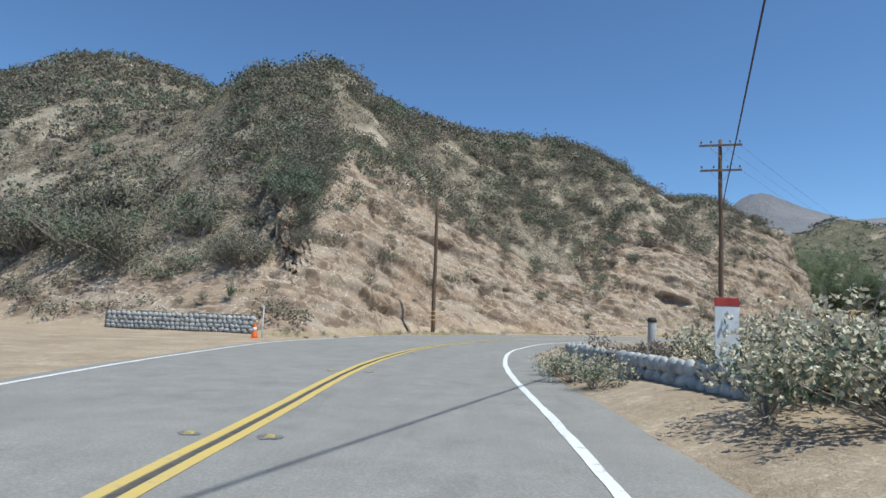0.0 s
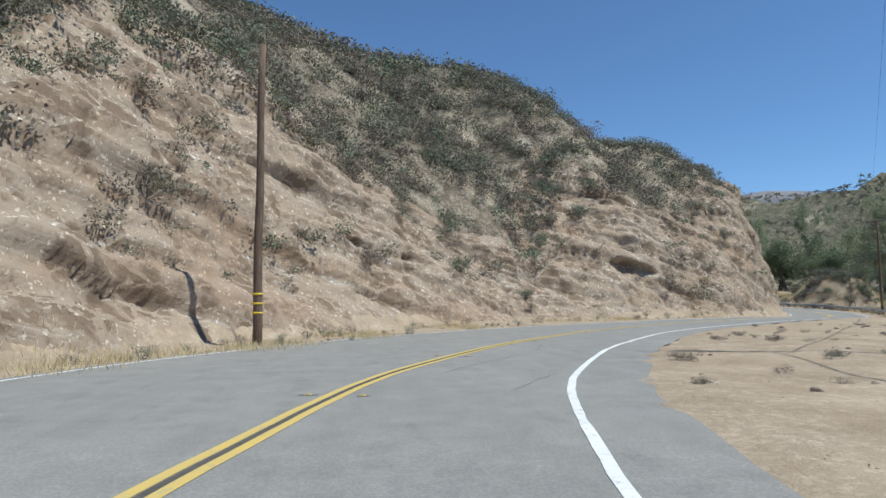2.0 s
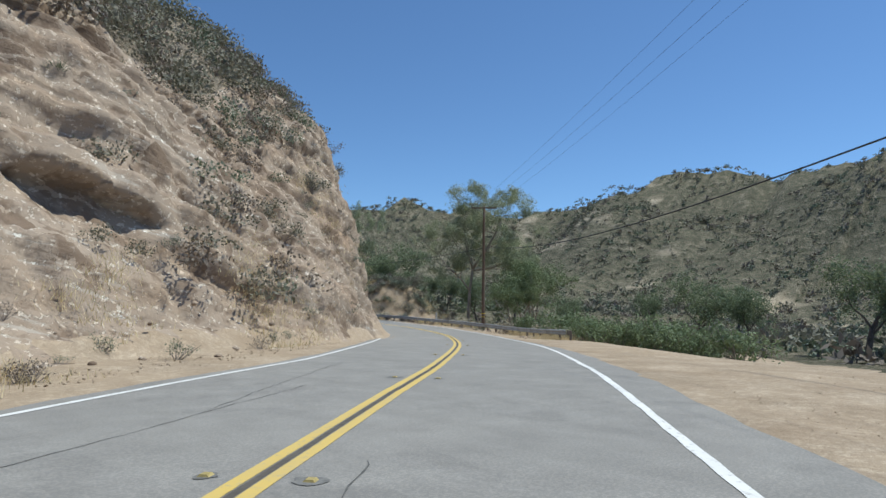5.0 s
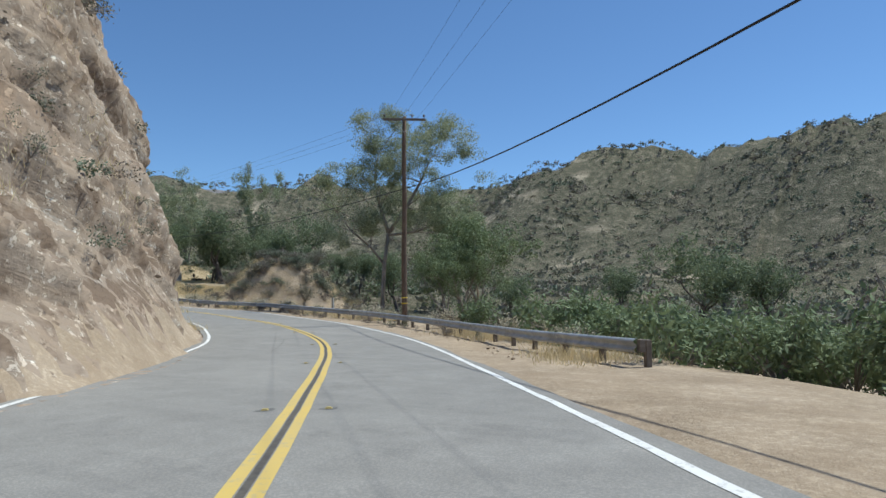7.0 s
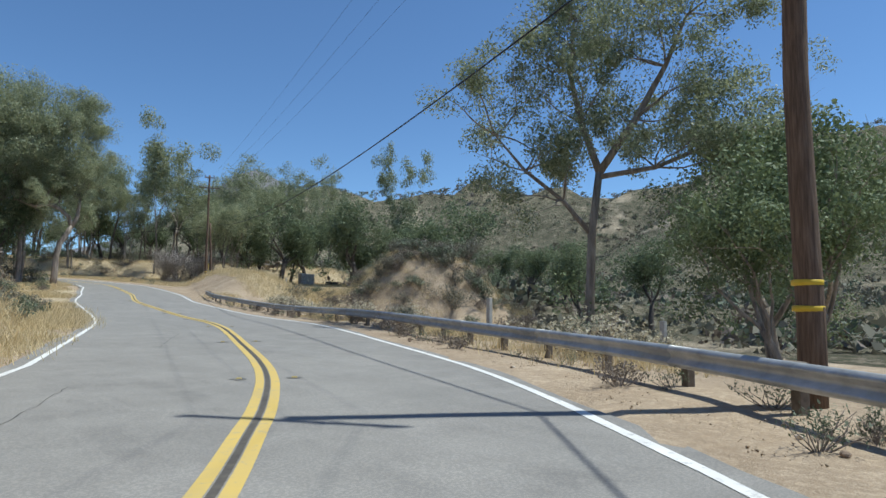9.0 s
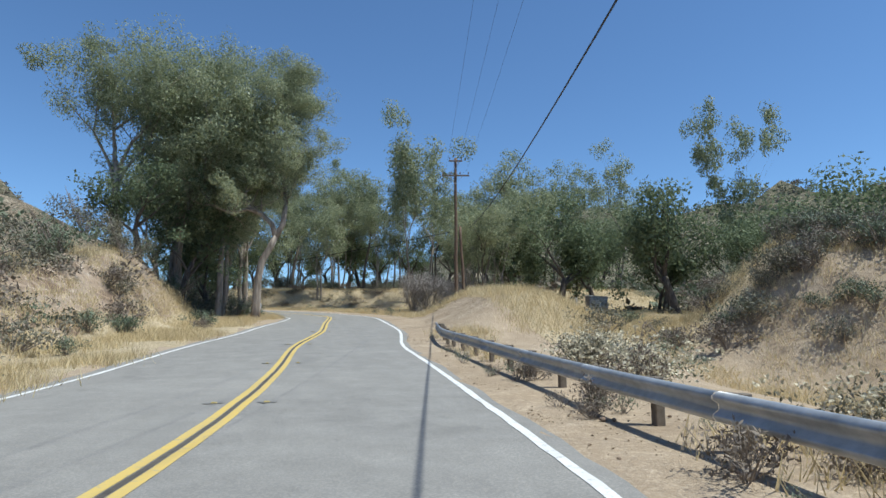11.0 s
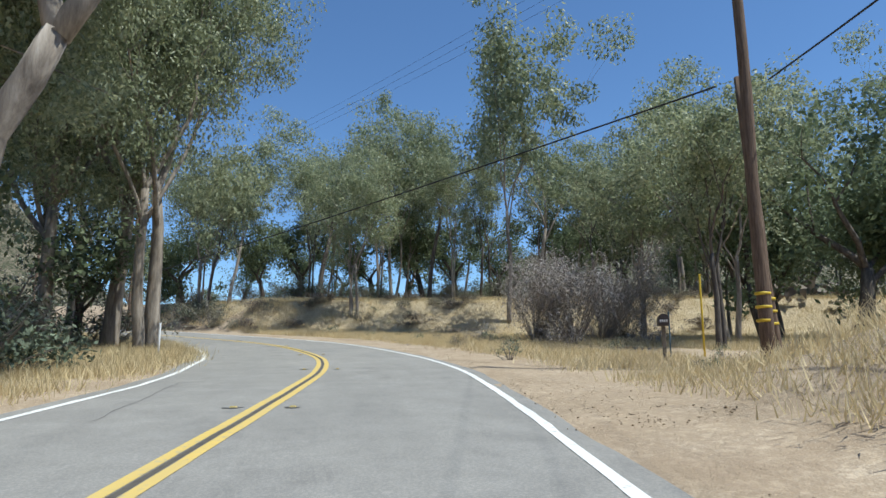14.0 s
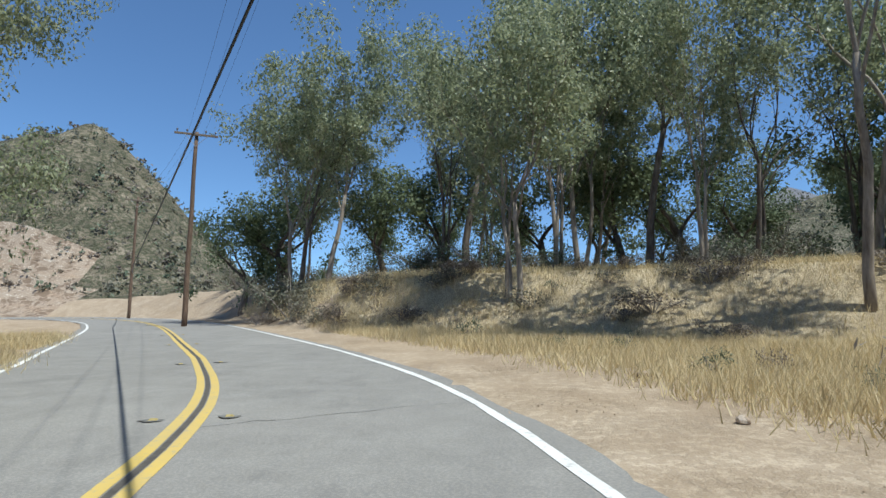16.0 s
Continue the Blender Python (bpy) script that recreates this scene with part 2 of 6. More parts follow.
POST_WOOD = mat_plain("dark_timber_post", [(0.12, 0.10, 0.08), (0.25, 0.21, 0.17)], 8, 0.9)
GLAZE = mat_plain("insulator_glaze", [(0.10, 0.07, 0.06), (0.2, 0.17, 0.16)], 4, 0.2, spec=0.6)
WIRE = mat_plain("black_cable", [(0.012, 0.012, 0.014), (0.03, 0.03, 0.033)], 3, 0.5)
STONE = mat_plain("pale_river_stone", [(0.22, 0.22, 0.215), (0.40, 0.40, 0.385), (0.58, 0.57, 0.54)], 3.5, 0.85, bump=0.5, dist=0.03)
MORTAR = mat_plain("wall_mortar", [(0.13, 0.12, 0.105), (0.26, 0.24, 0.21)], 8, 0.95, bump=0.6, dist=0.02)
CONCRETE = mat_plain("old_concrete", [(0.33, 0.32, 0.30), (0.47, 0.46, 0.43)], 7, 0.9)
WHITE_PANEL = mat_plain("white_sign_paint", [(0.58, 0.60, 0.62), (0.72, 0.73, 0.74)], 4, 0.45)
RED_PAINT = mat_plain("faded_red_paint", [(0.30, 0.035, 0.03), (0.42, 0.06, 0.05)], 6, 0.6)
ORANGE = mat_plain("orange_cone_plastic", [(0.75, 0.13, 0.02), (0.85, 0.2, 0.05)], 5, 0.5)
WHITE_BAND = mat_plain("white_reflective_band", [(0.7, 0.7, 0.7), (0.82, 0.82, 0.82)], 5, 0.4)
BLUE_STEEL = mat_plain("blue_grey_post_paint", [(0.05, 0.09, 0.13), (0.11, 0.17, 0.22)], 6, 0.5)
DARK_CAP = mat_plain("dark_cap", [(0.05, 0.04, 0.04), (0.09, 0.07, 0.06)], 6, 0.7)
BARK = mat_plain("peeling_gum_bark", [(0.13, 0.105, 0.085), (0.29, 0.245, 0.20), (0.46, 0.40, 0.34)], 1.6, 0.9, bump=0.7, dist=0.04, stretch=((3, 3, 0.5), (0, 0, 0)))
DARK_BARK = mat_plain("dark_bark", [(0.055, 0.045, 0.038), (0.12, 0.10, 0.085), (0.20, 0.17, 0.14)], 2.2, 0.95, bump=0.8, dist=0.04, stretch=((3, 3, 0.6), (0, 0, 0)))
TWIG = mat_plain("dry_twig", [(0.20, 0.17, 0.145), (0.34, 0.295, 0.26)], 9, 0.9)
GUM_LEAF = mat_leaf("gum_leaf", [(0.17, 0.20, 0.105), (0.25, 0.285, 0.155), (0.36, 0.385, 0.235), (0.48, 0.50, 0.33)], 0.45, 0.45)
OAK_LEAF = mat_leaf("dark_oak_leaf", [(0.105, 0.14, 0.075), (0.17, 0.21, 0.115), (0.25, 0.29, 0.165)], thin=0.38)
WILLOW_LEAF = mat_leaf("willow_leaf", [(0.11, 0.15, 0.07), (0.18, 0.23, 0.11), (0.26, 0.31, 0.17)])
BRUSH_LEAF = mat_leaf("grey_brush_leaf", [(0.105, 0.105, 0.072), (0.16, 0.157, 0.112), (0.22, 0.21, 0.155), (0.28, 0.258, 0.195)], thin=0.2)
BROWN_BRUSH = mat_leaf("brown_brush_leaf", [(0.125, 0.102, 0.08), (0.20, 0.165, 0.132), (0.28, 0.235, 0.19)], thin=0.15)
SAGE = mat_leaf("green_sage_leaf", [(0.095, 0.12, 0.075), (0.15, 0.18, 0.115), (0.21, 0.24, 0.165)], thin=0.15)
DRY_GRASS = mat_leaf("dry_grass_blade", [(0.50, 0.395, 0.215), (0.64, 0.52, 0.30), (0.74, 0.625, 0.40)], thin=0.3)
BLOSSOM = mat_leaf("white_blossom", [(0.50, 0.43, 0.28), (0.66, 0.60, 0.45), (0.74, 0.69, 0.55)], thin=0.2)
DEAD_TWIG = mat_leaf("dead_grey_twig", [(0.24, 0.21, 0.19), (0.34, 0.305, 0.28), (0.43, 0.39, 0.36)], thin=0.15)
# ---- the plan: road line, hill foot, heights ----


def smooth(a, b, x):
    q = np.clip((x - a) / (b - a), 0.0, 1.0)
    return q * q * (3 - 2 * q)


def spline(points, step):
    """Points every step metres along a smooth line through the given ones."""
    p = np.array(points, float)
    p = np.vstack([2 * p[0] - p[1], p, 2 * p[-1] - p[-2]])
    out = []
    for i in range(1, len(p) - 2):
        a, b, c, d = p[i - 1], p[i], p[i + 1], p[i + 2]
        t = np.linspace(0, 1, max(2, int(np.linalg.norm(c - b) / 0.2)), endpoint=False)[:, None]
        out.append(0.5 * (2 * b + (c - a) * t + (2 * a - 5 * b + 4 * c - d) * t ** 2 + (3 * b - a - 3 * c + d) * t ** 3))
    out = np.vstack(out + [p[-2:-1]])
    s = np.concatenate([[0], np.cumsum(np.linalg.norm(np.diff(out, axis=0), axis=1))])
    u = np.arange(0, s[-1], step)
    return np.stack([np.interp(u, s, out[:, k]) for k in range(out.shape[1])], 1), u


def soften(a, n):
    k = np.ones(2 * n + 1) / (2 * n + 1)
    return np.stack([np.convolve(np.pad(a[:, i], n, mode="edge"), k, "valid") for i in range(a.shape[1])], 1)


def sides(line):
    """Unit tangents and left normals of a line."""
    t = np.gradient(line, axis=0)
    t /= np.linalg.norm(t, axis=1)[:, None]
    return t, np.stack([-t[:, 1], t[:, 0]], 1)


def upper(x, y):
    """From the grid of the upper stretch, past the guardrail, to the plan."""
    c, s = math.cos(radians(5.346)), math.sin(radians(5.346))
    return 71.2 + c * (x - 75.8) - s * (y - 114.05), 113.8 + s * (x - 75.8) + c * (y - 114.05)


def lower(x, y):
    c, s = math.cos(radians(5.346)), math.sin(radians(5.346))
    return 75.8 + c * (x - 71.2) + s * (y - 113.8), 114.05 - s * (x - 71.2) + c * (y - 113.8)


def climb(x, y):
    """The grade of the upper stretch."""
    a, b = lower(x, y)
    p = (a - 75.8) * 0.296 + (b - 114.05) * 0.955
    p = np.minimum(p, 105 + 0.2 * (p - 105))
    return np.where(p > 0, 0.56 + 0.0662 * p, 0.00196 * np.maximum(p + 16.9, 0) ** 2)


CENTRE = [(-5.4, -150), (-5.5, -80), (-5.5, -40), (-5.6, -21), (-5.7, -15.4), (-5.65, -9.7), (-5.1, -3), (-4.2, 2.2), (-2.5, 9.0), (-0.9, 13.0), (2.2, 19.0),
          (5.1, 23.4), (9.4, 29.2), (14.6, 34.3), (21.2, 39.1), (27.2, 43.3), (35.8, 50.0), (43.9, 57.2), (50.42, 63.41), (54.68, 68.27), (58.1, 73.48), (60.58, 78.22),
          (63.0, 85.2), (65.4, 93.0), (67.3, 102.5), (68.6, 111.4), (69.55, 119.62), (71.24, 127.31), (72.24, 134.94), (73.38, 143.08), (74.02, 149.17), (73.81, 155.68), (71.95, 163.74),
          (69.42, 169.33), (65.93, 175.53), (54.85, 194.08), (43.95, 208.62), (30.29, 220.4), (11.53, 227.69), (-15.63, 228.16), (-75, 218.58)]
RL, RS = spline(CENTRE, 0.5)
RL = soften(RL, 3)
RT, RN = sides(RL)
ROADZ = np.interp(RL[:, 1], [-27, -14, -1.4, 5, 11.5, 23.5, 33, 41.5, 49, 53, 57.5, 62.5, 68, 74.5, 81.3, 88, 95, 108, 114, 120, 126.4, 132.4, 138, 144, 150, 156, 230],
                  [0.0, 0.05, 0.0, -0.05, -0.06, -0.12, -0.15, -0.08, -0.18, -0.29, -0.43, -0.56, -0.61, -0.48, -0.31, -0.11, 0.05, 0.16, 0.17, 0.13, 0.21, 0.28, 0.32, 0.29, 0.22, 0.16, 0.3])
ROADZ = soften((ROADZ + climb(RL[:, 0], RL[:, 1]))[:, None], 6)[:, 0]
WIDE_L = np.interp(RL[:, 1], [-20, -10, -3, 4, 12, 22, 31, 37, 44, 60, 74, 80, 90, 115, 130, 138, 145, 152, 170], [4.4, 5.2, 6.0, 6.4, 6.75, 6.6, 5.2, 4.1, 3.5, 4.4, 4.15, 3.9, 4.2, 4.1, 3.7, 3.0, 3.05, 3.7, 3.8])
WIDE_R = np.interp(RL[:, 1], [-20, 5, 20, 40, 60, 75, 90, 112, 122, 130, 145, 155, 165, 176], [3.6, 3.47, 3.6, 3.68, 3.5, 3.62, 3.88, 4.0, 4.05, 3.95, 3.62, 3.35, 3.5, 3.8])

TOE = [(-150, 60), (-75, 27), (-45, 15), (-25, 10), (-15, 8.6), (-10.5, 12), (-7.6, 22.2), (-2.2, 31), (3.4, 38), (9.2, 43.2), (16, 46.6), (23, 49.8), (30, 53.4), (37.1, 57.5),
       (43.5, 62.5), (48.4, 68.2), (52.5, 74.0), (55.8, 80.3), (58.0, 88), (59.2, 98), (60.2, 110), (61.2, 120.66), (63.0, 133.84), (63.4, 146.88), (61.0, 158.73), (54.24, 168.41), (48.6, 184.2), (39.4, 199.2), (25.2, 211.2), (7.0, 217.6), (-24.56, 216.27), (-73.97, 207.63)]
TL, TU = spline(TOE, 0.5)
TL = soften(TL, 5)
TT, TN = sides(TL)
AT = np.interp  # short name
U0 = float(TU[np.argmin(np.abs(TL[:, 0] + 15) + np.abs(TL[:, 1] - 8.6))])  # where the cliff begins
UX = lambda x, y: float(TU[np.argmin(np.hypot(TL[:, 0] - x, TL[:, 1] - y))])
UA, UB, UC, UD, UE = UX(-10.5, 12), UX(9, 43), UX(30, 53), UX(48, 68), UX(55, 81)
UF, UG, UH = UX(58.6, 98), UX(63.0, 133.84), UX(48.6, 184.2)
RIM = [  # a place on the foot; height and slope of the bare rock; height of the hill and its distance in
    (-150, 60, 4, 1.0, 49, 52), (-45, 15, 4, 1.0, 51, 48), (-15, 8.6, 3, 0.8, 34, 44), (-10.5, 12, 5, 1.2, 38, 36), (-7.6, 22, 13, 1.85, 41, 33), (-2, 31, 12, 1.75, 37.5, 32),
    (4, 38, 8, 1.5, 35, 32), (9, 43, 4, 1.1, 33.5, 32), (13, 45.3, 3.5, 0.95, 33, 31), (17, 47, 8, 1.1, 33, 30), (22, 49.4, 13, 1.33, 33.5, 29), (26, 51.3, 11, 1.45, 32, 28), (30, 53.4, 8, 1.5, 31.5, 27),
    (35, 56.3, 8.5, 1.55, 29, 25.5), (40, 60, 11, 1.8, 27, 23), (48, 68, 15, 2.8, 24, 16), (52, 74.2, 16, 3.3, 22, 13), (55, 81, 13.5, 3.2, 16, 12), (56.9, 86, 3.5, 1.2, 10, 14), (58.6, 98, 2.6, 0.7, 10, 18),
    (62, 122, 2.5, 0.8, 9, 20), (63.2, 133.8, 4.2, 1.3, 12, 24), (63.4, 147, 4.5, 1.2, 12, 26), (60, 162, 3, 0.8, 11, 26), (51, 179, 6, 1.3, 13, 30), (46, 189, 11, 1.7, 15, 32), (36, 203, 11, 1.6, 15, 34), (22.35, 211, 9, 1.4, 13, 36), (-73.97, 207.63, 5, 1.0, 10, 40)]
RIM_U = [UX(r[0], r[1]) for r in RIM]
RIM_U[0], RIM_U[-1] = 0.0, float(TU[-1])
RIM_H, RIM_K, TOP_H, TOP_E = [[r[i] for r in RIM] for i in (2, 3, 4, 5)]


def nearest(line, xy):
    """For each point the index of the line's nearest sample and its offset to the left."""
    xy = np.asarray(xy, float)
    idx = np.empty(len(xy), int)
    ll = (line ** 2).sum(1)
    for i in range(0, len(xy), 20000):
        q = xy[i:i + 20000]
        idx[i:i + 20000] = np.argmin(ll[None] - 2 * q @ line.T, axis=1)
    return idx


def lattice(n, seed):
    return np.random.RandomState(seed).rand(n, n)


LAT = lattice(256, 5)


def field(x, y, size, octaves=4, seed=0):
    """Smooth random heights between about -1 and 1, with features of that size."""
    out, amp, tot = 0.0, 1.0, 0.0
    for o in range(octaves):
        fx, fy = x / size + 17.3 * o + seed * 7.7, y / size + 41.7 * o + seed * 3.1
        ix, iy = np.floor(fx).astype(int), np.floor(fy).astype(int)
        tx, ty = fx - ix, fy - iy
        tx, ty = tx * tx * (3 - 2 * tx), ty * ty * (3 - 2 * ty)
        g = lambda a, b: LAT[(ix + a) % 256, (iy + b) % 256]
        v = (g(0, 0) * (1 - tx) + g(1, 0) * tx) * (1 - ty) + (g(0, 1) * (1 - tx) + g(1, 1) * tx) * ty
        out = out + amp * (2 * v - 1)
        tot += amp
        amp *= 0.5
        size = size / 2.03
    return out / tot


def hill(u, e):
    """Height of the left hillside: u along its foot, e metres in from it."""
    rim, k = AT(u, RIM_U, RIM_H), AT(u, RIM_U, RIM_K)
    top, te = AT(u, RIM_U, TOP_H), AT(u, RIM_U, TOP_E)
    g = field(u, u * 0 + 3.3, 13.0, 2, 4)
    gully = smooth(0.05, 0.7, field(u + 0.25 * e, u * 0 + 9.1, 17.0, 1, 9))
    gully = gully * (1 - smooth(UA - 4, UA + 3, u))
    rim = rim * (1 - 0.45 * gully)
    k = k * (1 - 0.30 * gully)
    e1 = rim / k
    te = np.maximum(te, e1 + 3)
    low = np.where(e < e1, k * np.maximum(e, 0), rim)
    q = np.clip((e - e1) / (te - e1), 0, 1)
    up = (top - rim) * (1 - (1 - q) ** 1.25)
    back = -0.22 * np.maximum(e - te, 0)
    h = low + up + back + g * 2.0 * smooth(3, 14, e)
    return np.maximum(h, -2.0) * smooth(-0.4, 0.6, e)


def ridge(x, y, pts, height, width):
    """A long hill along a few points."""
    l, _ = spline(pts, 8.0)
    i = nearest(l[:, :2], np.stack([x, y], 1))
    d = np.hypot(x - l[i, 0], y - l[i, 1])
    return height * np.exp(-(d / width) ** 2)


def land_form(x, y):
    """Height of the land at arrays of places, before the hillside is weathered."""
    xy = np.stack([x, y], 1)
    ri = nearest(RL, xy)
    d = ((xy - RL[ri]) * -RN[ri]).sum(1)  # metres right of the road's middle
    dist = np.hypot(*(xy - RL[ri]).T)
    d = np.where(np.abs(d) < dist * 0.6, np.sign(d) * dist, d)
    grade = climb(x, y)
    rz = ROADZ[ri] + (grade - climb(RL[ri, 0], RL[ri, 1])) * (1 - smooth(40, 120, d) * smooth(60, 90, x))
    ry = RL[ri, 1]
    t = nearest(TL, xy)
    e = ((xy - TL[t]) * TN[t]).sum(1)
    td = np.hypot(*(xy - TL[t]).T)
    e = np.where(e > 0, np.maximum(e, td), e)
    z = rz + field(x, y, 9.0, 3, 1) * 0.10 * smooth(4.5, 9, np.abs(d))
    z = z + np.where(e > -0.4, hill(TU[t], e) + field(x, y, 22, 4, 2) * 2.2 * smooth(6, 22, e), 0)
    z = z - 0.02 * np.maximum(0, -d - 5) * smooth(130, 150, ry) * (e < 0)
    z = z - 6 * np.exp(-((x + 34) / 9) ** 2 - ((y - 43) / 15) ** 2) - 3.5 * smooth(-22, -40, x) * smooth(14, 40, e)
    z = z + 3.6 * np.exp(-((x + 17) / 8) ** 2 - ((y - 46) / 9) ** 2)
    z = z - 13 * np.exp(-((x + 43) / 16) ** 2 - ((y - 64) / 22) ** 2)
    # right of the road: a flat turnout, then the wash with its brush, then the hills across it
    flat = AT(ry, [-30, -12, 0, 20, 36, 48, 56, 120, 128, 146, 170, 230], [4, 5, 16, 24, 18, 7, 6.2, 6.2, 7, 24, 14, 8])
    fall = smooth(0, 16, d - flat)
    z = z - 2.3 * fall * smooth(-20, 10, ry) * (1 - smooth(118, 132, ry))
    z = z + 0.35 * smooth(4.6, 6.2, d) * smooth(-9, -16, ry) * (d < 40)
    z = z + 0.6 * np.exp(-((x - 30) / 9) ** 2 - ((y - 22) / 5) ** 2) + 0.9 * np.exp(-((x - 24) / 8) ** 2 - ((y - 9) / 5) ** 2)
    z = z + 5.9 * np.exp(-(((x - 98.5) / 7.6) ** 2 + ((y - 120) / 6.6) ** 2) ** 1.9) * (1 + 0.18 * field(x, y, 5, 3, 21))
    bx, by = lower(x, y)
    bank = smooth(5.2, 11, d) * smooth(119, 129, by) * (1 - smooth(136.5, 145, by)) * (1 - smooth(11.5, 18, d))
    z = z + 2.1 * bank
    shelf = smooth(1.0, 6.0, (bx - 74) * 0.52 + (by - 187) * 0.85 + 2.5 * field(x, y, 14, 2, 6)) * smooth(5.5, 10, d)
    z = z + 2.7 * shelf * smooth(160, 172, y) * (1 - smooth(225, 260, y))
    far = np.maximum(smooth(45, 150, d), smooth(232, 250, y))
    rough = 1 + 0.33 * field(x, y, 46, 4, 3)
    hills = np.maximum(ridge(x, y, [(230, 440), (310, 405), (385, 325), (425, 255)], 71, 88), ridge(x, y, [(412, 185), (412, 130), (398, 60), (380, -20), (320, -150)], 84, 98)) + ridge(x, y, [(-112, 249), (-43, 265), (5, 266)], 34, 27)
    z = z + far * hills * rough
    # the mountains far off
    b = np.degrees(np.arctan2(x - 40, y - 60))
    r = np.hypot(x - 40, y - 60)
    prof = AT(b, [-180, -60, -20, 2, 8, 14, 20, 23.4, 24.4, 26.0, 28.5, 31, 35, 40, 45, 66, 90, 120, 180], [40, 40, 40, 40, 80, 130, 225, 292, 318, 272, 262, 225, 235, 225, 150, 110, 80, 60, 40])
    z = z + smooth(650, 1500, r) * (prof * (1 + 0.10 * field(x, y, 220, 5, 8)))
    return z


def box_blur(a, n):
    k = np.ones(2 * n + 1) / (2 * n + 1)
    for ax in (0, 1):
        a = np.apply_along_axis(lambda r: np.convolve(np.pad(r, n, mode="edge"), k, "valid"), ax, a)
    return a


BX, BY = np.arange(-130.0, 150.0, 1.25), np.arange(-40.0, 270.0, 1.25)
_x, _y = [q.ravel() for q in np.meshgrid(BX, BY, indexing="ij")]
_t = nearest(TL, np.stack([_x, _y], 1))
_e = ((np.stack([_x, _y], 1) - TL[_t]) * TN[_t]).sum(1)
_rim = AT(TU[_t], RIM_U, RIM_H) / AT(TU[_t], RIM_U, RIM_K)
HW = smooth(_rim * 1.1 + 2, _rim * 1.1 + 7, _e).reshape(len(BX), len(BY))
HB = box_blur(box_blur(land_form(_x, _y).reshape(len(BX), len(BY)), 3), 3)
HB = HB + (field(_x, _y, 10, 4, 40) * 1.1 - 1.6 * smooth(0.1, 0.6, field(_x + _y * 0.3, _y, 15, 2, 41))).reshape(HB.shape)


def terrain(x, y):
    """Height of the land at arrays of places, gullies and weathered slopes included."""
    z = land_form(x, y)
    i, j = (x - BX[0]) / 1.25, (y - BY[0]) / 1.25
    ok = (i >= 0) & (j >= 0) & (i < len(BX) - 1.01) & (j < len(BY) - 1.01)
    i, j = np.clip(i, 0, len(BX) - 1.01), np.clip(j, 0, len(BY) - 1.01)
    a, b = i.astype(int), j.astype(int)
    p, q = i - a, j - b
    pick = lambda g: (g[a, b] * (1 - p) + g[a + 1, b] * p) * (1 - q) + (g[a, b + 1] * (1 - p) + g[a + 1, b + 1] * p) * q
    edge = np.minimum(np.minimum(smooth(0, 12, i), smooth(0, 12, len(BX) - 1 - i)), np.minimum(smooth(0, 12, j), smooth(0, 12, len(BY) - 1 - j)))
    w = np.where(ok, pick(HW) * edge, 0)
    return z * (1 - w) + pick(HB) * w


def ground_at(x, y):
    return float(terrain(np.array([x, float(x)]), np.array([y, float(y)]))[0])
# ---- mesh helpers ----


def mesh_of(name, verts, faces, mats, smooth_shade=False, index=None):
    me = bpy.data.meshes.new(name)
    if isinstance(faces, np.ndarray):
        n, k = faces.shape
        me.vertices.add(len(verts))
        me.vertices.foreach_set("co", np.asarray(verts, np.float32).ravel())
        me.loops.add(n * k)
        me.loops.foreach_set("vertex_index", faces.astype(np.int32).ravel())
        me.polygons.add(n)
        me.polygons.foreach_set("loop_start", np.arange(0, n * k, k, dtype=np.int32))
        me.update(calc_edges=True)
    else:
        me.from_pydata(verts, [], faces)
    for m in mats if isinstance(mats, (list, tuple)) else [mats]:
        me.materials.append(m)
    if index is not None:
        me.polygons.foreach_set("material_index", np.asarray(index, np.int32))
    if smooth_shade:
        me.polygons.foreach_set("use_smooth", np.ones(len(me.polygons), bool))
    me.update()
    return me


def structure(name, me, label, category):
    return tagged(new(name, me), label, category, kind="structure")


def empty_at(name, x, y, z, turn=0.0):
    ob = new(name)
    ob.matrix_world = pose(x, y, z, 0, 0, turn)
    return ob


def part(name, me, parent, label="", m=None):
    """A mesh under a thing."""
    ob = new(name, me)
    ob.parent = parent
    if m is not None:
        ob.matrix_local = m
    if label:
        ob["label"] = label
    return ob


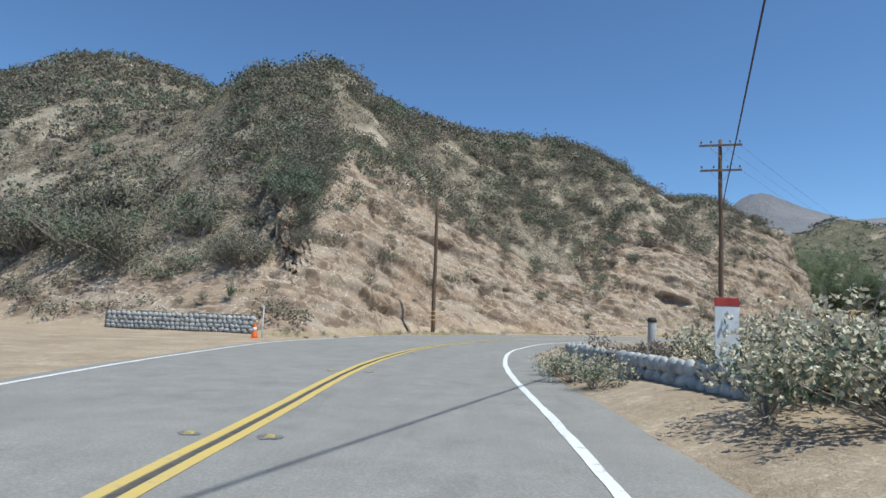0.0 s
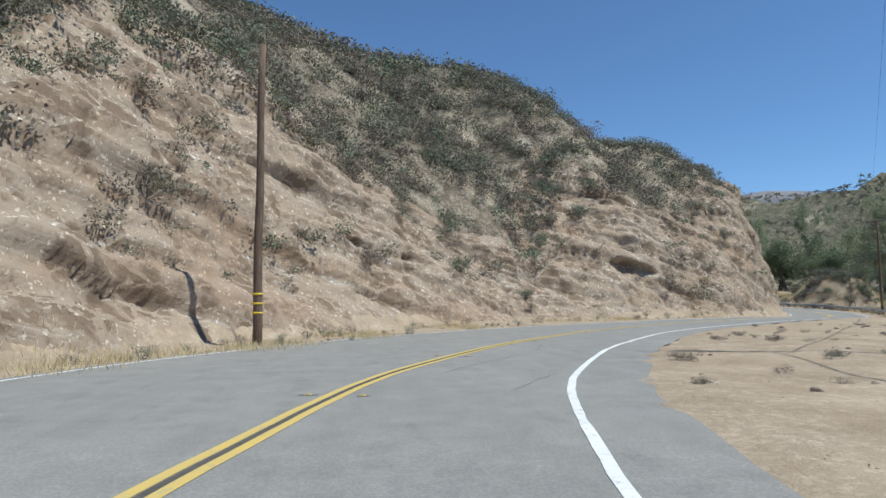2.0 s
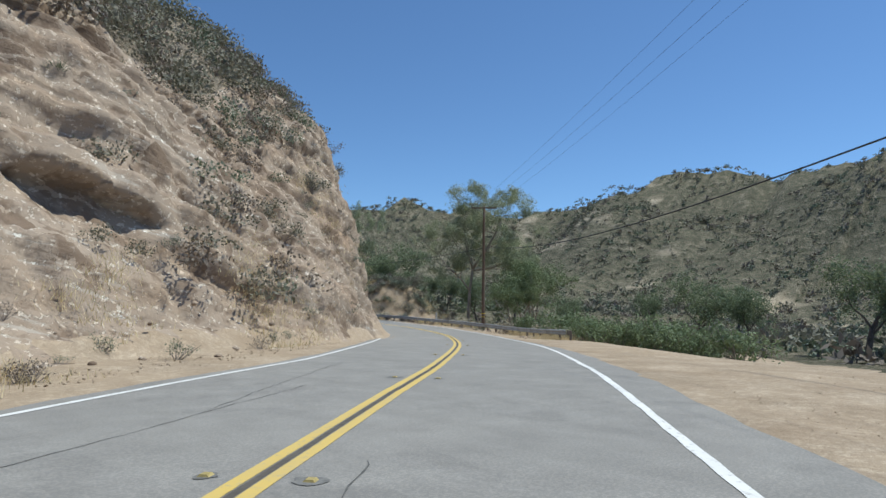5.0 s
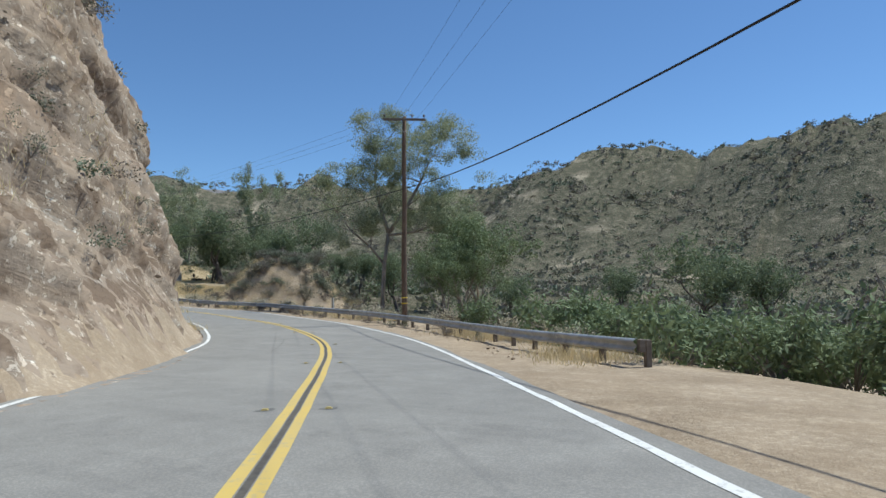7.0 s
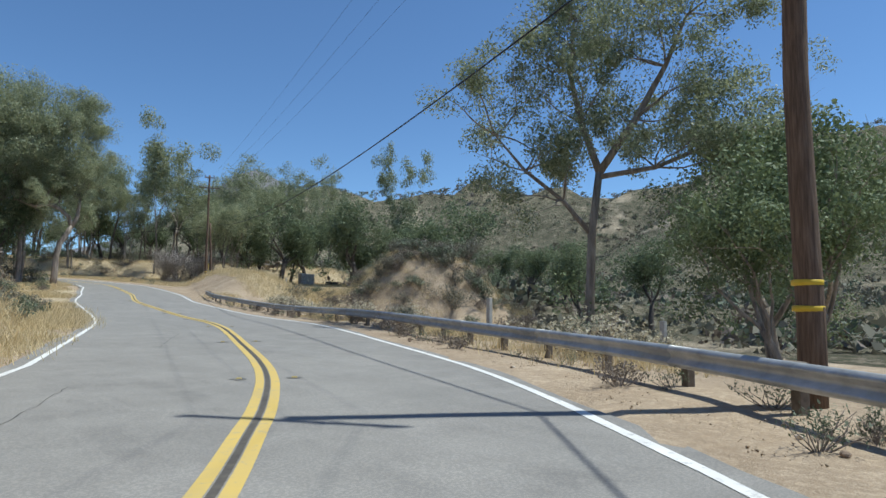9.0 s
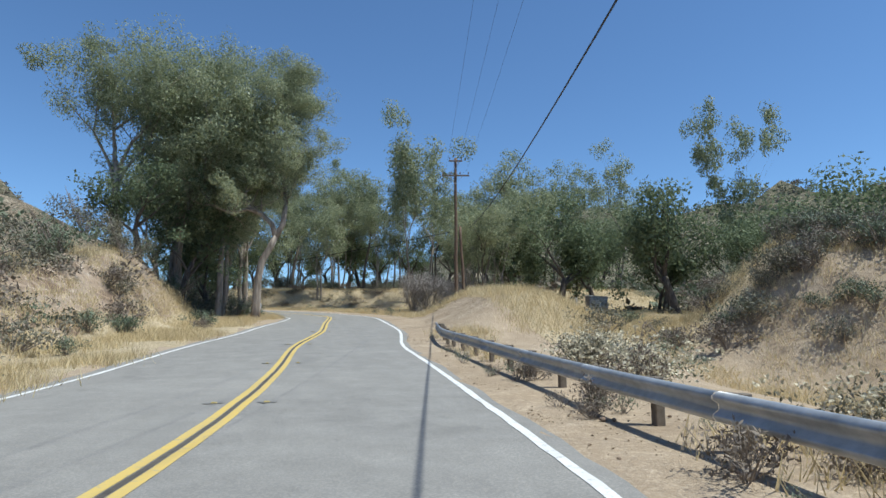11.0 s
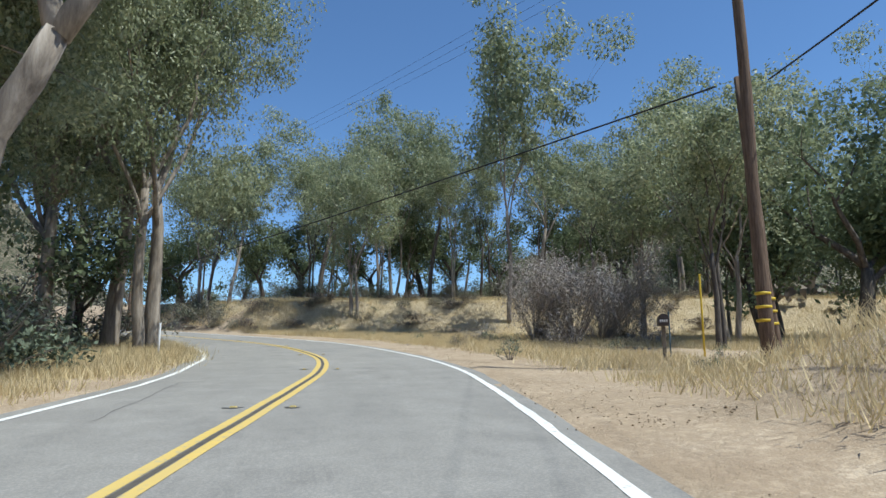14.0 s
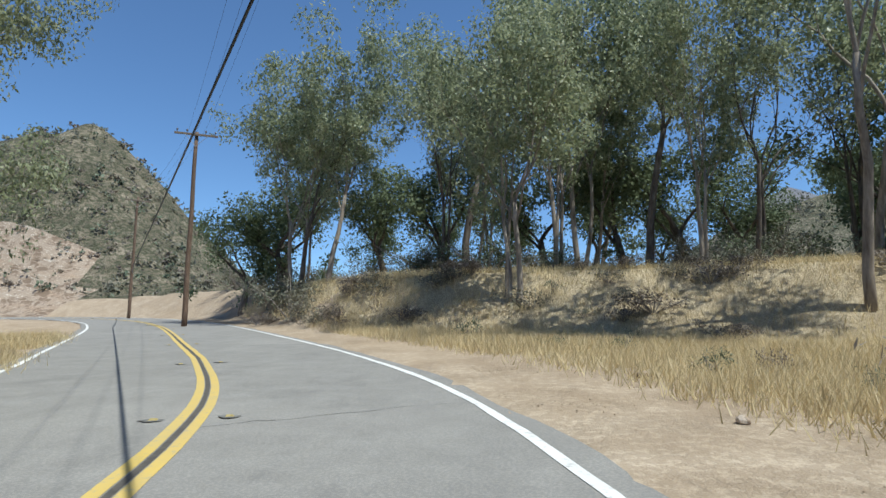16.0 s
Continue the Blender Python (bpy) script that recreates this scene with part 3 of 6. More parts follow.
class Soup:
    """Vertices and faces gathered into one mesh."""

    def __init__(self):
        self.v, self.f = [], []

    def add(self, v, f):
        n = len(self.v)
        self.v.extend([tuple(p) for p in v])
        self.f.extend([tuple(n + i for i in q) for q in f])

    def box(self, x, y, z, sx, sy, sz, m=None, bevel=0.0):
        b = bevel
        bm = bmesh.new()
        bmesh.ops.create_cube(bm, size=1, matrix=Matrix.Translation((x, y, z)) @ Matrix.Diagonal((sx, sy, sz, 1)))
        if b:
            bmesh.ops.bevel(bm, geom=bm.edges[:], offset=b, segments=1, affect="EDGES")
        if m is not None:
            bm.transform(m)
        bm.verts.index_update()
        self.add([v.co for v in bm.verts], [[v.index for v in f.verts] for f in bm.faces])
        bm.free()

    def tube(self, path, radii, sides=8, caps=True):
        p = [Vector(q) for q in path]
        rings, ref = [], None
        for i, q in enumerate(p):
            d = (p[min(i + 1, len(p) - 1)] - p[max(i - 1, 0)]).normalized()
            if ref is None:
                ref = Vector((1, 0, 0)) if abs(d.x) < 0.8 else Vector((0, 1, 0))
            a = (ref - d * ref.dot(d)).normalized()
            ref = a
            b = d.cross(a)
            rings.append([q + (a * math.cos(k * 2 * math.pi / sides) + b * math.sin(k * 2 * math.pi / sides)) * radii[i] for k in range(sides)])
        v = [c for r in rings for c in r]
        f = [(i * sides + k, i * sides + (k + 1) % sides, (i + 1) * sides + (k + 1) % sides, (i + 1) * sides + k) for i in range(len(p) - 1) for k in range(sides)]
        if caps:
            f += [tuple(reversed(range(sides))), tuple((len(p) - 1) * sides + k for k in range(sides))]
        self.add(v, f)

    def lathe(self, prof, sides=12, x=0, y=0):
        v = [(x + r * math.cos(k * 2 * math.pi / sides), y + r * math.sin(k * 2 * math.pi / sides), z) for r, z in prof for k in range(sides)]
        n = len(prof)
        f = [(i * sides + k, i * sides + (k + 1) % sides, (i + 1) * sides + (k + 1) % sides, (i + 1) * sides + k) for i in range(n - 1) for k in range(sides)]
        f += [tuple(reversed(range(sides))), tuple((n - 1) * sides + k for k in range(sides))]
        self.add(v, f)

    def mesh(self, name, mats, smooth_shade=False):
        return mesh_of(name, self.v, self.f, mats, smooth_shade)


def kites(pts, length, width, rng, hang=0.0, flat=0.0, out=None, spread=0.6):
    """A pointed leaf of two triangles at each place; with out, the blades face about that way."""
    n = len(pts)
    a = rng.normal(size=(n, 3))
    a[:, 2] = a[:, 2] * (1 - flat) - hang
    if out is None:
        face = rng.normal(size=(n, 3))
    else:
        face = out / (np.linalg.norm(out, axis=1)[:, None] + 1e-9) + rng.normal(size=(n, 3)) * spread + (0, 0, 0.2)
    face /= np.linalg.norm(face, axis=1)[:, None] + 1e-9
    a -= face * (a * face).sum(1)[:, None] * 0.9
    a /= np.linalg.norm(a, axis=1)[:, None] + 1e-9
    b = np.cross(a, face)
    b /= np.linalg.norm(b, axis=1)[:, None] + 1e-9
    c = np.cross(a, b)
    l = (length * (0.6 + 0.8 * rng.rand(n)))[:, None]
    w = (width * (0.6 + 0.8 * rng.rand(n)))[:, None]
    v = np.stack([pts, pts + a * l * 0.45 + b * w + c * w * 0.3, pts + a * l, pts + a * l * 0.45 - b * w + c * w * 0.3], 1).reshape(-1, 3)
    return v, np.arange(4 * n).reshape(-1, 4)


def ball_points(n, rng, hollow=0.5):
    p = rng.normal(size=(n, 3))
    p /= np.linalg.norm(p, axis=1)[:, None]
    return p * (hollow + (1 - hollow) * rng.rand(n) ** 0.5)[:, None]


# ---- ground ----


def axis(lo, hi, step, far_lo, far_hi, grow=1.13):
    a = list(np.arange(lo, hi + step / 2, step))
    g, x = step, a[-1]
    while x < far_hi:
        g = min(g * grow, 90)
        x += g
        a.append(x)
    g, x, left = step, a[0], []
    while x > far_lo:
        g = min(g * grow, 90)
        x -= g
        left.append(x)
    return np.array(left[::-1] + a)


gx, gy = axis(-34, 112, 0.85, -2600, 2600), axis(-34, 206, 0.85, -2000, 2600)
GX, GY = np.meshgrid(gx, gy, indexing="ij")
fx, fy = GX.ravel(), GY.ravel()
gz = terrain(fx, fy)
ti = nearest(TL, np.stack([fx, fy], 1))
ge = ((np.stack([fx, fy], 1) - TL[ti]) * TN[ti]).sum(1)
gu = TU[ti]
grim = AT(gu, RIM_U, RIM_H) / AT(gu, RIM_U, RIM_K)
CL0, CL1 = U0 - 3, UE + 14
under = smooth(0.2, 1.6, ge) * (1 - smooth(grim * 1.25 + 0.5, grim * 1.25 + 2.0, ge)) * smooth(CL0, CL0 + 2, gu) * (1 - smooth(CL1 - 2, CL1, gu))
gri = nearest(RL, np.stack([fx, fy], 1))
apron = np.interp(RL[:, 1], [-30, -6, 2, 24, 40, 52, 60, 125, 140, 170], [0.9, 0.9, 1.1, 1.3, 0.9, 0.3, 0.12, 0.15, 0.2, 0.2])
gd = ((np.stack([fx, fy], 1) - RL[gri]) * -RN[gri]).sum(1)
gnear = np.hypot(fx - RL[gri, 0], fy - RL[gri, 1])
inroad = (gd > -WIDE_L[gri] - 0.3) & (gd < WIDE_R[gri] + apron[gri] - 0.1) & (gnear < 9)
gz = gz - 1.3 * under - np.where(inroad, 0.10, 0.0)
loose = smooth(4, 6, np.abs(gd)) * (1 - smooth(30, 50, gnear))
gz = gz + loose * 0.06 * field(fx, fy, 1.7, 3, 12)
nx, ny = len(gx), len(gy)
ids = np.arange(nx * ny).reshape(nx, ny)
gf = np.stack([ids[:-1, :-1], ids[1:, :-1], ids[1:, 1:], ids[:-1, 1:]], -1).reshape(-1, 4)
cx, cy = fx[gf].mean(1), fy[gf].mean(1)
ce, cr = ge[gf].mean(1), np.hypot(cx - 40, cy - 60)
cnear = gnear[gf].mean(1) + 4 * field(cx, cy, 6, 2, 15)
gi = np.where(cr > 620, 2, np.where((cnear > 34) & (ce < 2), 1, np.where((ce > 40) & (cr > 130), 1, 0)))
gi = np.where((gi == 0) & (ce > grim[gf].mean(1) * 1.1) & (ce > 3), 4, gi)
gi = np.where((cy > 236) & (cr < 620), 1, gi)
gi = np.where((ce > 0.6) & (ce < grim[gf].mean(1) * 1.1), 3, gi)
cdr, crag = gd[gf].mean(1), 1.2 * field(cx, cy, 4, 3, 16)
lx_, ly_ = lower(cx, cy)
straw = (cdr < -5.0 + crag) & (cy > 74) & (cy < 176) & (ce < 1.5) & (cnear < 18)
straw |= (cdr > 7.5 + crag) & ((lx_ - 74) * 0.52 + (ly_ - 187) * 0.85 > -12 + crag) & (cy > 150) & (cnear < 45) & (cx > 62)
straw |= (cdr > 10 + crag) & (cy > 121) & (cy < 142) & (cx < 104)
gi = np.where(straw & (gi < 2), 5, gi)
gi = np.where((cx > -30) & (cx < 20 + 3 * crag) & (cy > 229) & (cy < 241 + 9 * field(cx, cy, 9, 3, 17)), 3, gi)  # bare rock foot of the far hill
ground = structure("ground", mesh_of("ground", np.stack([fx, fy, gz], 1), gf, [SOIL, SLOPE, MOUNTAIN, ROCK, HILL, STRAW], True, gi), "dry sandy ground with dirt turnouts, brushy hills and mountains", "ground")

# ---- cliff ----


def cliff(name, c0, c1, hollows, label):
    us = np.arange(c0, c1, 0.19)
    n = 100
    tx = np.stack([AT(us, TU, TL[:, 0]), AT(us, TU, TL[:, 1])], 1)
    tn = soften(TN, 12)
    tn = np.stack([AT(us, TU, tn[:, 0]), AT(us, TU, tn[:, 1])], 1)
    tn /= np.linalg.norm(tn, axis=1)[:, None]
    rim, k = AT(us, RIM_U, RIM_H), AT(us, RIM_U, RIM_K)
    e = -0.7 + (rim / k * 1.25 + 2.6)[:, None] * np.linspace(0, 1, n)[None] ** 0.92
    xy = tx[:, None] + e[..., None] * tn[:, None]
    z = terrain(xy[..., 0].ravel(), xy[..., 1].ravel()).reshape(len(us), n)
    pos = np.concatenate([xy, z[..., None]], -1)
    du, dv = np.gradient(pos, axis=0), np.gradient(pos, axis=1)
    nrm = np.cross(du, dv)
    nrm /= np.linalg.norm(nrm, axis=2)[..., None] + 1e-9
    nrm *= np.sign((nrm[..., :2] * -tn[:, None]).sum(-1) + 0.5 * nrm[..., 2])[..., None]
    amp = smooth(-0.5, 1.2, e) * (1 - smooth(0.80, 0.97, np.linspace(0, 1, n)))[None]
    amp = amp * (smooth(c0, c0 + 9, us) * (1 - smooth(c1 - 4, c1, us)))[:, None]
    flat = pos.reshape(-1, 3)
    along = np.repeat(us, n)
    dis = np.empty(len(flat))
    for i, (x, y, zz) in enumerate(flat):
        bed = x * BED[0] + y * BED[1] + zz + 0.35 * noise.noise((x * 0.2, y * 0.2, zz * 0.2))
        a = noise.fractal((x * 0.13, y * 0.13, zz * 0.10), 1.0, 2.1, 3)
        s = noise.noise((x * 0.05, y * 0.05, bed * 0.62))
        s = math.copysign(abs(s) ** 0.5, s)
        t = noise.noise((x * 0.16, y * 0.16, bed * 3.1 + 7))
        t = math.copysign(abs(t) ** 0.7, t)
        r = 1 - abs(noise.noise((along[i] * 0.55 + zz * 0.16, zz * 0.10, 4.2)))
        c = noise.ridged_multi_fractal((x * 0.42, y * 0.42, bed * 0.5), 1.0, 2.1, 3, 1.0, 2.0)
        f = noise.fractal((x * 1.9, y * 1.9, bed * 2.6), 0.9, 2.1, 4)
        dis[i] = 0.85 * a + 0.50 * s + 0.25 * t - 0.26 * max(0.0, r - 0.72) / 0.28 - 0.10 * (c - 1.0) + 0.12 * f
    pos = pos + nrm * (dis.reshape(len(us), n) * amp)[..., None]
    # hollows under hard beds: place, half length, height, depth, dip
    for hx, hy, hz, half, high, deep, fall in hollows:
        hu = UX(hx, hy)
        q = (us - hu)[:, None] / half
        mid = hz - fall * (us - hu)[:, None]
        top = mid + high * (1 - q ** 2) * 0.75
        low = mid - high * np.maximum(0, 1 - q ** 2) * 1.0
        zz = pos[..., 2]
        m = smooth(1.0, 0.72, np.abs(q)) * smooth(0.06, -0.26, zz - top) * smooth(-0.5, 1.3, (zz - low) / high)
        pos[..., :2] += tn[:, None] * (deep * m)[..., None]
    pos[:, -3:, 2] -= np.array([0.15, 0.4, 0.9])[None]
    pos[:, 0, 2] -= 0.25
    ids = np.arange(len(us) * n).reshape(len(us), n)
    f = np.stack([ids[:-1, :-1], ids[1:, :-1], ids[1:, 1:], ids[:-1, 1:]], -1).reshape(-1, 4)
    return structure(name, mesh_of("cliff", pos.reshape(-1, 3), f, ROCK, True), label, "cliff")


cliff("cliff", CL0, CL1, ((24.3, 50.4, 4.25, 3.0, 0.95, 1.15, 0.19), (2.6, 37.4, 4.1, 0.9, 0.3, 0.7, 0.3), (0.2, 34.4, 4.9, 1.3, 0.35, 0.7, 0.3), (-0.4, 33.6, 2.8, 0.35, 0.3, 0.45, 0.1)), "pale layered sandstone road cut with eroded ledges and a hollow")

# ---- road ----


def strip(name, s0, s1, off0, off1, lift, mat, label, category, cross=2, ripple=0.0, seed=1):
    """A band along the road between two offsets to the right of its middle."""
    sel = np.where((RS >= s0) & (RS <= s1))[0]
    a = off0[sel] if isinstance(off0, np.ndarray) else np.full(len(sel), float(off0))
    b = off1[sel] if isinstance(off1, np.ndarray) else np.full(len(sel), float(off1))
    rng = np.random.RandomState(seed)
    if ripple:
        a = a + ripple * rng.randn(len(sel))
        b = b + ripple * rng.randn(len(sel))
    w = np.linspace(0, 1, cross)
    o = a[:, None] * (1 - w) + b[:, None] * w
    xy = RL[sel][:, None] - RN[sel][:, None] * o[..., None]
    z = ROADZ[sel][:, None] + lift + climb(xy[..., 0], xy[..., 1]) - climb(RL[sel, 0], RL[sel, 1])[:, None]
    v = np.concatenate([xy, z[..., None]], -1).reshape(-1, 3)
    ids = np.arange(len(sel) * cross).reshape(len(sel), cross)
    f = np.stack([ids[:-1, 1:], ids[1:, 1:], ids[1:, :-1], ids[:-1, :-1]], -1).reshape(-1, 4)
    return structure(name, mesh_of(name, v, f, mat, True), label, category)


SE = RS[-1] - 2
edge_noise = 0.14 * field(RS, RS * 0, 2.2, 3, 21)
strip("road", 0, SE, -WIDE_L - 0.35 + edge_noise, WIDE_R + 0.12 + apron + edge_noise, 0.0, ASPHALT, "worn grey two-lane asphalt road with fine cracks", "road", 9)
thin = 0.012 * field(RS, RS * 0, 0.9, 2, 22)
strip("road_marking_1", 0, SE, -0.175 + thin, -0.05 + thin, 0.006, YELLOW_LINE, "worn yellow centre line", "road marking")
strip("road_marking_2", 0, SE, 0.05 + thin, 0.175 + thin, 0.006, YELLOW_LINE, "worn yellow centre line", "road marking")
strip("road_marking_3", 0, SE, -0.035 + thin, 0.035 + thin, 0.005, SEAL, "dark sealed joint between the yellow lines", "road marking")
strip("road_marking_4", 0, SE, WIDE_R - 0.066 + thin, WIDE_R + 0.066 + thin, 0.006, WHITE_LINE, "white edge line along the road", "road marking", ripple=0.006)
strip("road_marking_5", 0, SE, -WIDE_L - 0.06 + thin, -WIDE_L + 0.06 + thin, 0.006, WHITE_LINE, "faded white edge line along the road", "road marking", ripple=0.006, seed=2)
def on_road(s, off):
    """Place and heading on the road at chainage s, off metres right of its middle."""
    x, y = AT(s, RS, RL[:, 0]), AT(s, RS, RL[:, 1])
    nx_, ny_ = AT(s, RS, RN[:, 0]), AT(s, RS, RN[:, 1])
    px, py = x - nx_ * off, y - ny_ * off
    return px, py, AT(s, RS, ROADZ) + float(climb(px, py) - climb(x, y)), math.degrees(math.atan2(ny_, nx_)) - 180


def s_at(x, y):
    return float(RS[np.argmin(np.hypot(RL[:, 0] - x, RL[:, 1] - y))])


# ---- poles and wires ----


def pole_mesh(height, r0, r1):
    s = Soup()
    n = 9
    s.tube([(0.02 * math.sin(i * 1.7), 0.02 * math.cos(i * 2.3), -0.6 + (height + 0.6) * i / (n - 1)) for i in range(n)], [r0 + (r1 - r0) * i / (n - 1) for i in range(n)], 14)
    return s.mesh("pole", POLE_WOOD, True)


def insulator_mesh():
    s = Soup()
    s.lathe([(0.012, 0), (0.012, 0.10), (0.05, 0.105), (0.06, 0.13), (0.03, 0.15), (0.065, 0.165), (0.07, 0.19), (0.035, 0.21), (0.03, 0.25), (0.012, 0.26)], 10)
    return s.mesh("insulator", GLAZE, True)


INSULATOR = insulator_mesh()


def utility_pole(x, y, z, height, turn, arms=(), bands=0, label="", r0=0.17, r1=0.11, lean=(0, 0)):
    """A timber pole with crossarms: (height, length, insulators) each."""
    p = empty_at("utility_pole", x, y, z, turn)
    p.matrix_world = pose(x, y, z, lean[0], lean[1], turn)
    part("shaft", pole_mesh(height, r0, r1), p)
    for h, length, marks in arms:
        s = Soup()
        s.box(0, -0.17, h, length, 0.10, 0.13, bevel=0.012)
        arm = part("crossarm", s.mesh("crossarm", ARM_WOOD), p)
        for m in marks:
            part("insulator", INSULATOR, arm, m=pose(m, -0.17, h + 0.06))
        for sx in (-1, 1):
            b = Soup()
            b.tube([(sx * length * 0.26, -0.23, h - 0.05), (0.02 * sx, -0.16, h - 0.75)], [0.016, 0.016], 6)
            part("brace", b.mesh("brace", STEEL), p)
    for i in range(bands):
        s = Soup()
        r = r0 + 0.012
        s.lathe([(r - 0.03, 1.15 + i * 0.32), (r, 1.16 + i * 0.32), (r, 1.22 + i * 0.32), (r - 0.03, 1.23 + i * 0.32)], 14)
        part("band", s.mesh("band", BAND, True), p, "yellow reflective band")
    return tagged(p, label, "utility pole", "utility poles along the road")


def wire(a, b, sag, r, name="cable", label="black overhead cable between utility poles"):
    cu = bpy.data.curves.new(name, "CURVE")
    cu.dimensions = "3D"
    cu.bevel_depth, cu.bevel_resolution = r, 1
    sp = cu.splines.new("POLY")
    n = 25
    sp.points.add(n - 1)
    for i in range(n):
        q = i / (n - 1)
        p = Vector(a).lerp(Vector(b), q)
        sp.points[i].co = (p.x, p.y, p.z - 4 * sag * q * (1 - q), 1)
    cu.materials.append(WIRE)
    return tagged(new(name, cu), label, "overhead cable", "overhead cables")


PA = (-5.7, 20.9)
PB, PC, PH = (12.4, 12.2), (64.35, 71.2), (-12.3, -58.0)
PD, PF, PG = (84.3, 145.7), (56.9, 193.3), upper(53.7, 219.5)
ZB, ZC, ZD, ZF, ZG = [ground_at(*p) for p in (PB, PC, PD, PF, PG)]
utility_pole(*PA, ground_at(*PA) - 0.1, 10.6, 20, bands=3, label="weathered timber utility pole with yellow bands beside the cliff")
INS = (-1.12, -0.55, 0.55, 1.12)
utility_pole(*PB, ZB, 13.0 - ZB, -14, ((12.6 - ZB, 2.5, INS), (11.0 - ZB, 2.4, (-1.1, -0.4, 0.4, 1.1))), label="timber utility pole with two crossarms on the dirt turnout")
utility_pole(*PC, ZC, 11.6 - ZC, -52, ((11.4 - ZC, 2.5, (-1.15, 0.45, 1.15)),), bands=2, label="timber utility pole with one crossarm behind the guardrail")
utility_pole(*PD, ZD, 16.9 - ZD, -13, ((15.3 - ZD, 2.4, (-1.1, -0.4, 0.4, 1.1)), (16.6 - ZD, 1.2, (-0.5, 0.5))), bands=3, label="tall timber utility pole with crossarms beside a turnout")
utility_pole(PD[0] + 1.2, PD[1] + 1.2, ZD, 11.1 - ZD, -13, bands=3, label="shorter timber pole carrying the cable joint", r0=0.15, r1=0.11, lean=(0, -3))
utility_pole(*PF, ZF, 17.9 - ZF, 25, ((17.7 - ZF, 2.6, INS),), label="timber utility pole with one crossarm by the bend")
utility_pole(*PG, ZG, 19.4 - ZG, 40, ((19.0 - ZG, 2.4, (-1.1, 0.4, 1.1)),), label="distant timber utility pole with one crossarm")
utility_pole(*PH, 0, 12.0, -10, ((11.8, 2.4, INS),), label="timber utility pole with one crossarm by the road")
wire((*PH, 11.4), (*PB, 8.3), 0.2, 0.028)
wire((*PB, 7.4), (65.0, 70.9, 7.6), 2.4, 0.024)
wire((65.0, 70.9, 7.6), (85.9, 146.8, 11.0), 1.68, 0.024)
wire((83.9, 146.3, 10.4), (54.5, 191.5, 9.3), 0.26, 0.026)
wire((54.5, 191.5, 9.3), (*PG, 12.0), 0.5, 0.026)
for off in (-1.0, 0.0, 1.0):
    for a, za, b, zb in ((PB, 12.8, PC, 11.7), (PC, 11.7, PD, 15.6), (PD, 15.6, PF, 18.0), (PF, 18.0, PG, 19.3)):
        wire((a[0] + off * 0.8, a[1] - off * 0.4, za), (b[0] + off * 0.8, b[1] - off * 0.4, zb), 0.9, 0.005, "wire", "thin overhead power wire between utility poles")

# ---- guardrail ----


def guardrail():
    s0, s1 = s_at(45.0, 58.5), s_at(70.6, 125.4)
    g = empty_at("guardrail", 64, 84, -0.3)
    base = g.matrix_world.inverted()
    ss = np.arange(s0, s1, 0.95)
    off = np.interp(ss, [s0, s0 + 6, s0 + 26, s1 - 20, s1 - 6, s1], [6.9, 6.1, 5.7, 5.6, 5.6, 5.7])
    prof = [(0.0, -0.155), (0.035, -0.15), (0.08, -0.11), (0.08, -0.075), (0.012, -0.03), (0.012, 0.03), (0.08, 0.075), (0.08, 0.11), (0.035, 0.15), (0.0, 0.155)]
    pts = [on_road(s, o) for s, o in zip(ss, off)]
    # rail lengths of four metres, lapped at their ends
    step = 4
    for i in range(0, len(pts) - 1, step):
        seg = pts[i:i + step + 1]
        if len(seg) < 2:
            continue
        v, f, n = [], [], len(prof)
        for j, (x, y, z, a) in enumerate(seg):
            ca, sa = math.cos(radians(a)), math.sin(radians(a))
            last = 0.012 if (i // step) % 2 else 0.0
            for (dx, dz) in prof:
                w = dx + last
                v.append((x - ca * w, y - sa * w, z + 0.48 + dz))
            for (dx, dz) in reversed(prof):
                w = dx + last - 0.006
                v.append((x - ca * w, y - sa * w, z + 0.48 + dz))
        m = 2 * n
        for j in range(len(seg) - 1):
            for k in range(m):
                f.append((j * m + k, j * m + (k + 1) % m, (j + 1) * m + (k + 1) % m, (j + 1) * m + k))
        f += [tuple(range(m)), tuple((len(seg) - 1) * m + k for k in reversed(range(m)))]
        me = mesh_of("rail", v, f, STEEL, True)
        me.transform(base)
        part("rail", me, g)
    ps = Soup()
    ps.box(0, 0, 0.06, 0.13, 0.16, 1.1, bevel=0.012)
    post = ps.mesh("post", POST_WOOD)
    bs = Soup()
    bs.box(0, 0, 0, 0.14, 0.15, 0.28, bevel=0.01)
    block = bs.mesh("block", POST_WOOD)
    for i in range(0, len(pts), 2):
        x, y, z, a = pts[i]
        p = part("post", post, g, m=base @ pose(x, y, z, 0, 0, a) @ pose(0.25, 0, 0))
        part("block", block, p, m=pose(-0.145, 0, 0.48))
    return tagged(g, "weathered galvanised guardrail on dark timber posts along the roadside", "guardrail")


guardrail()

# ---- vegetation ----


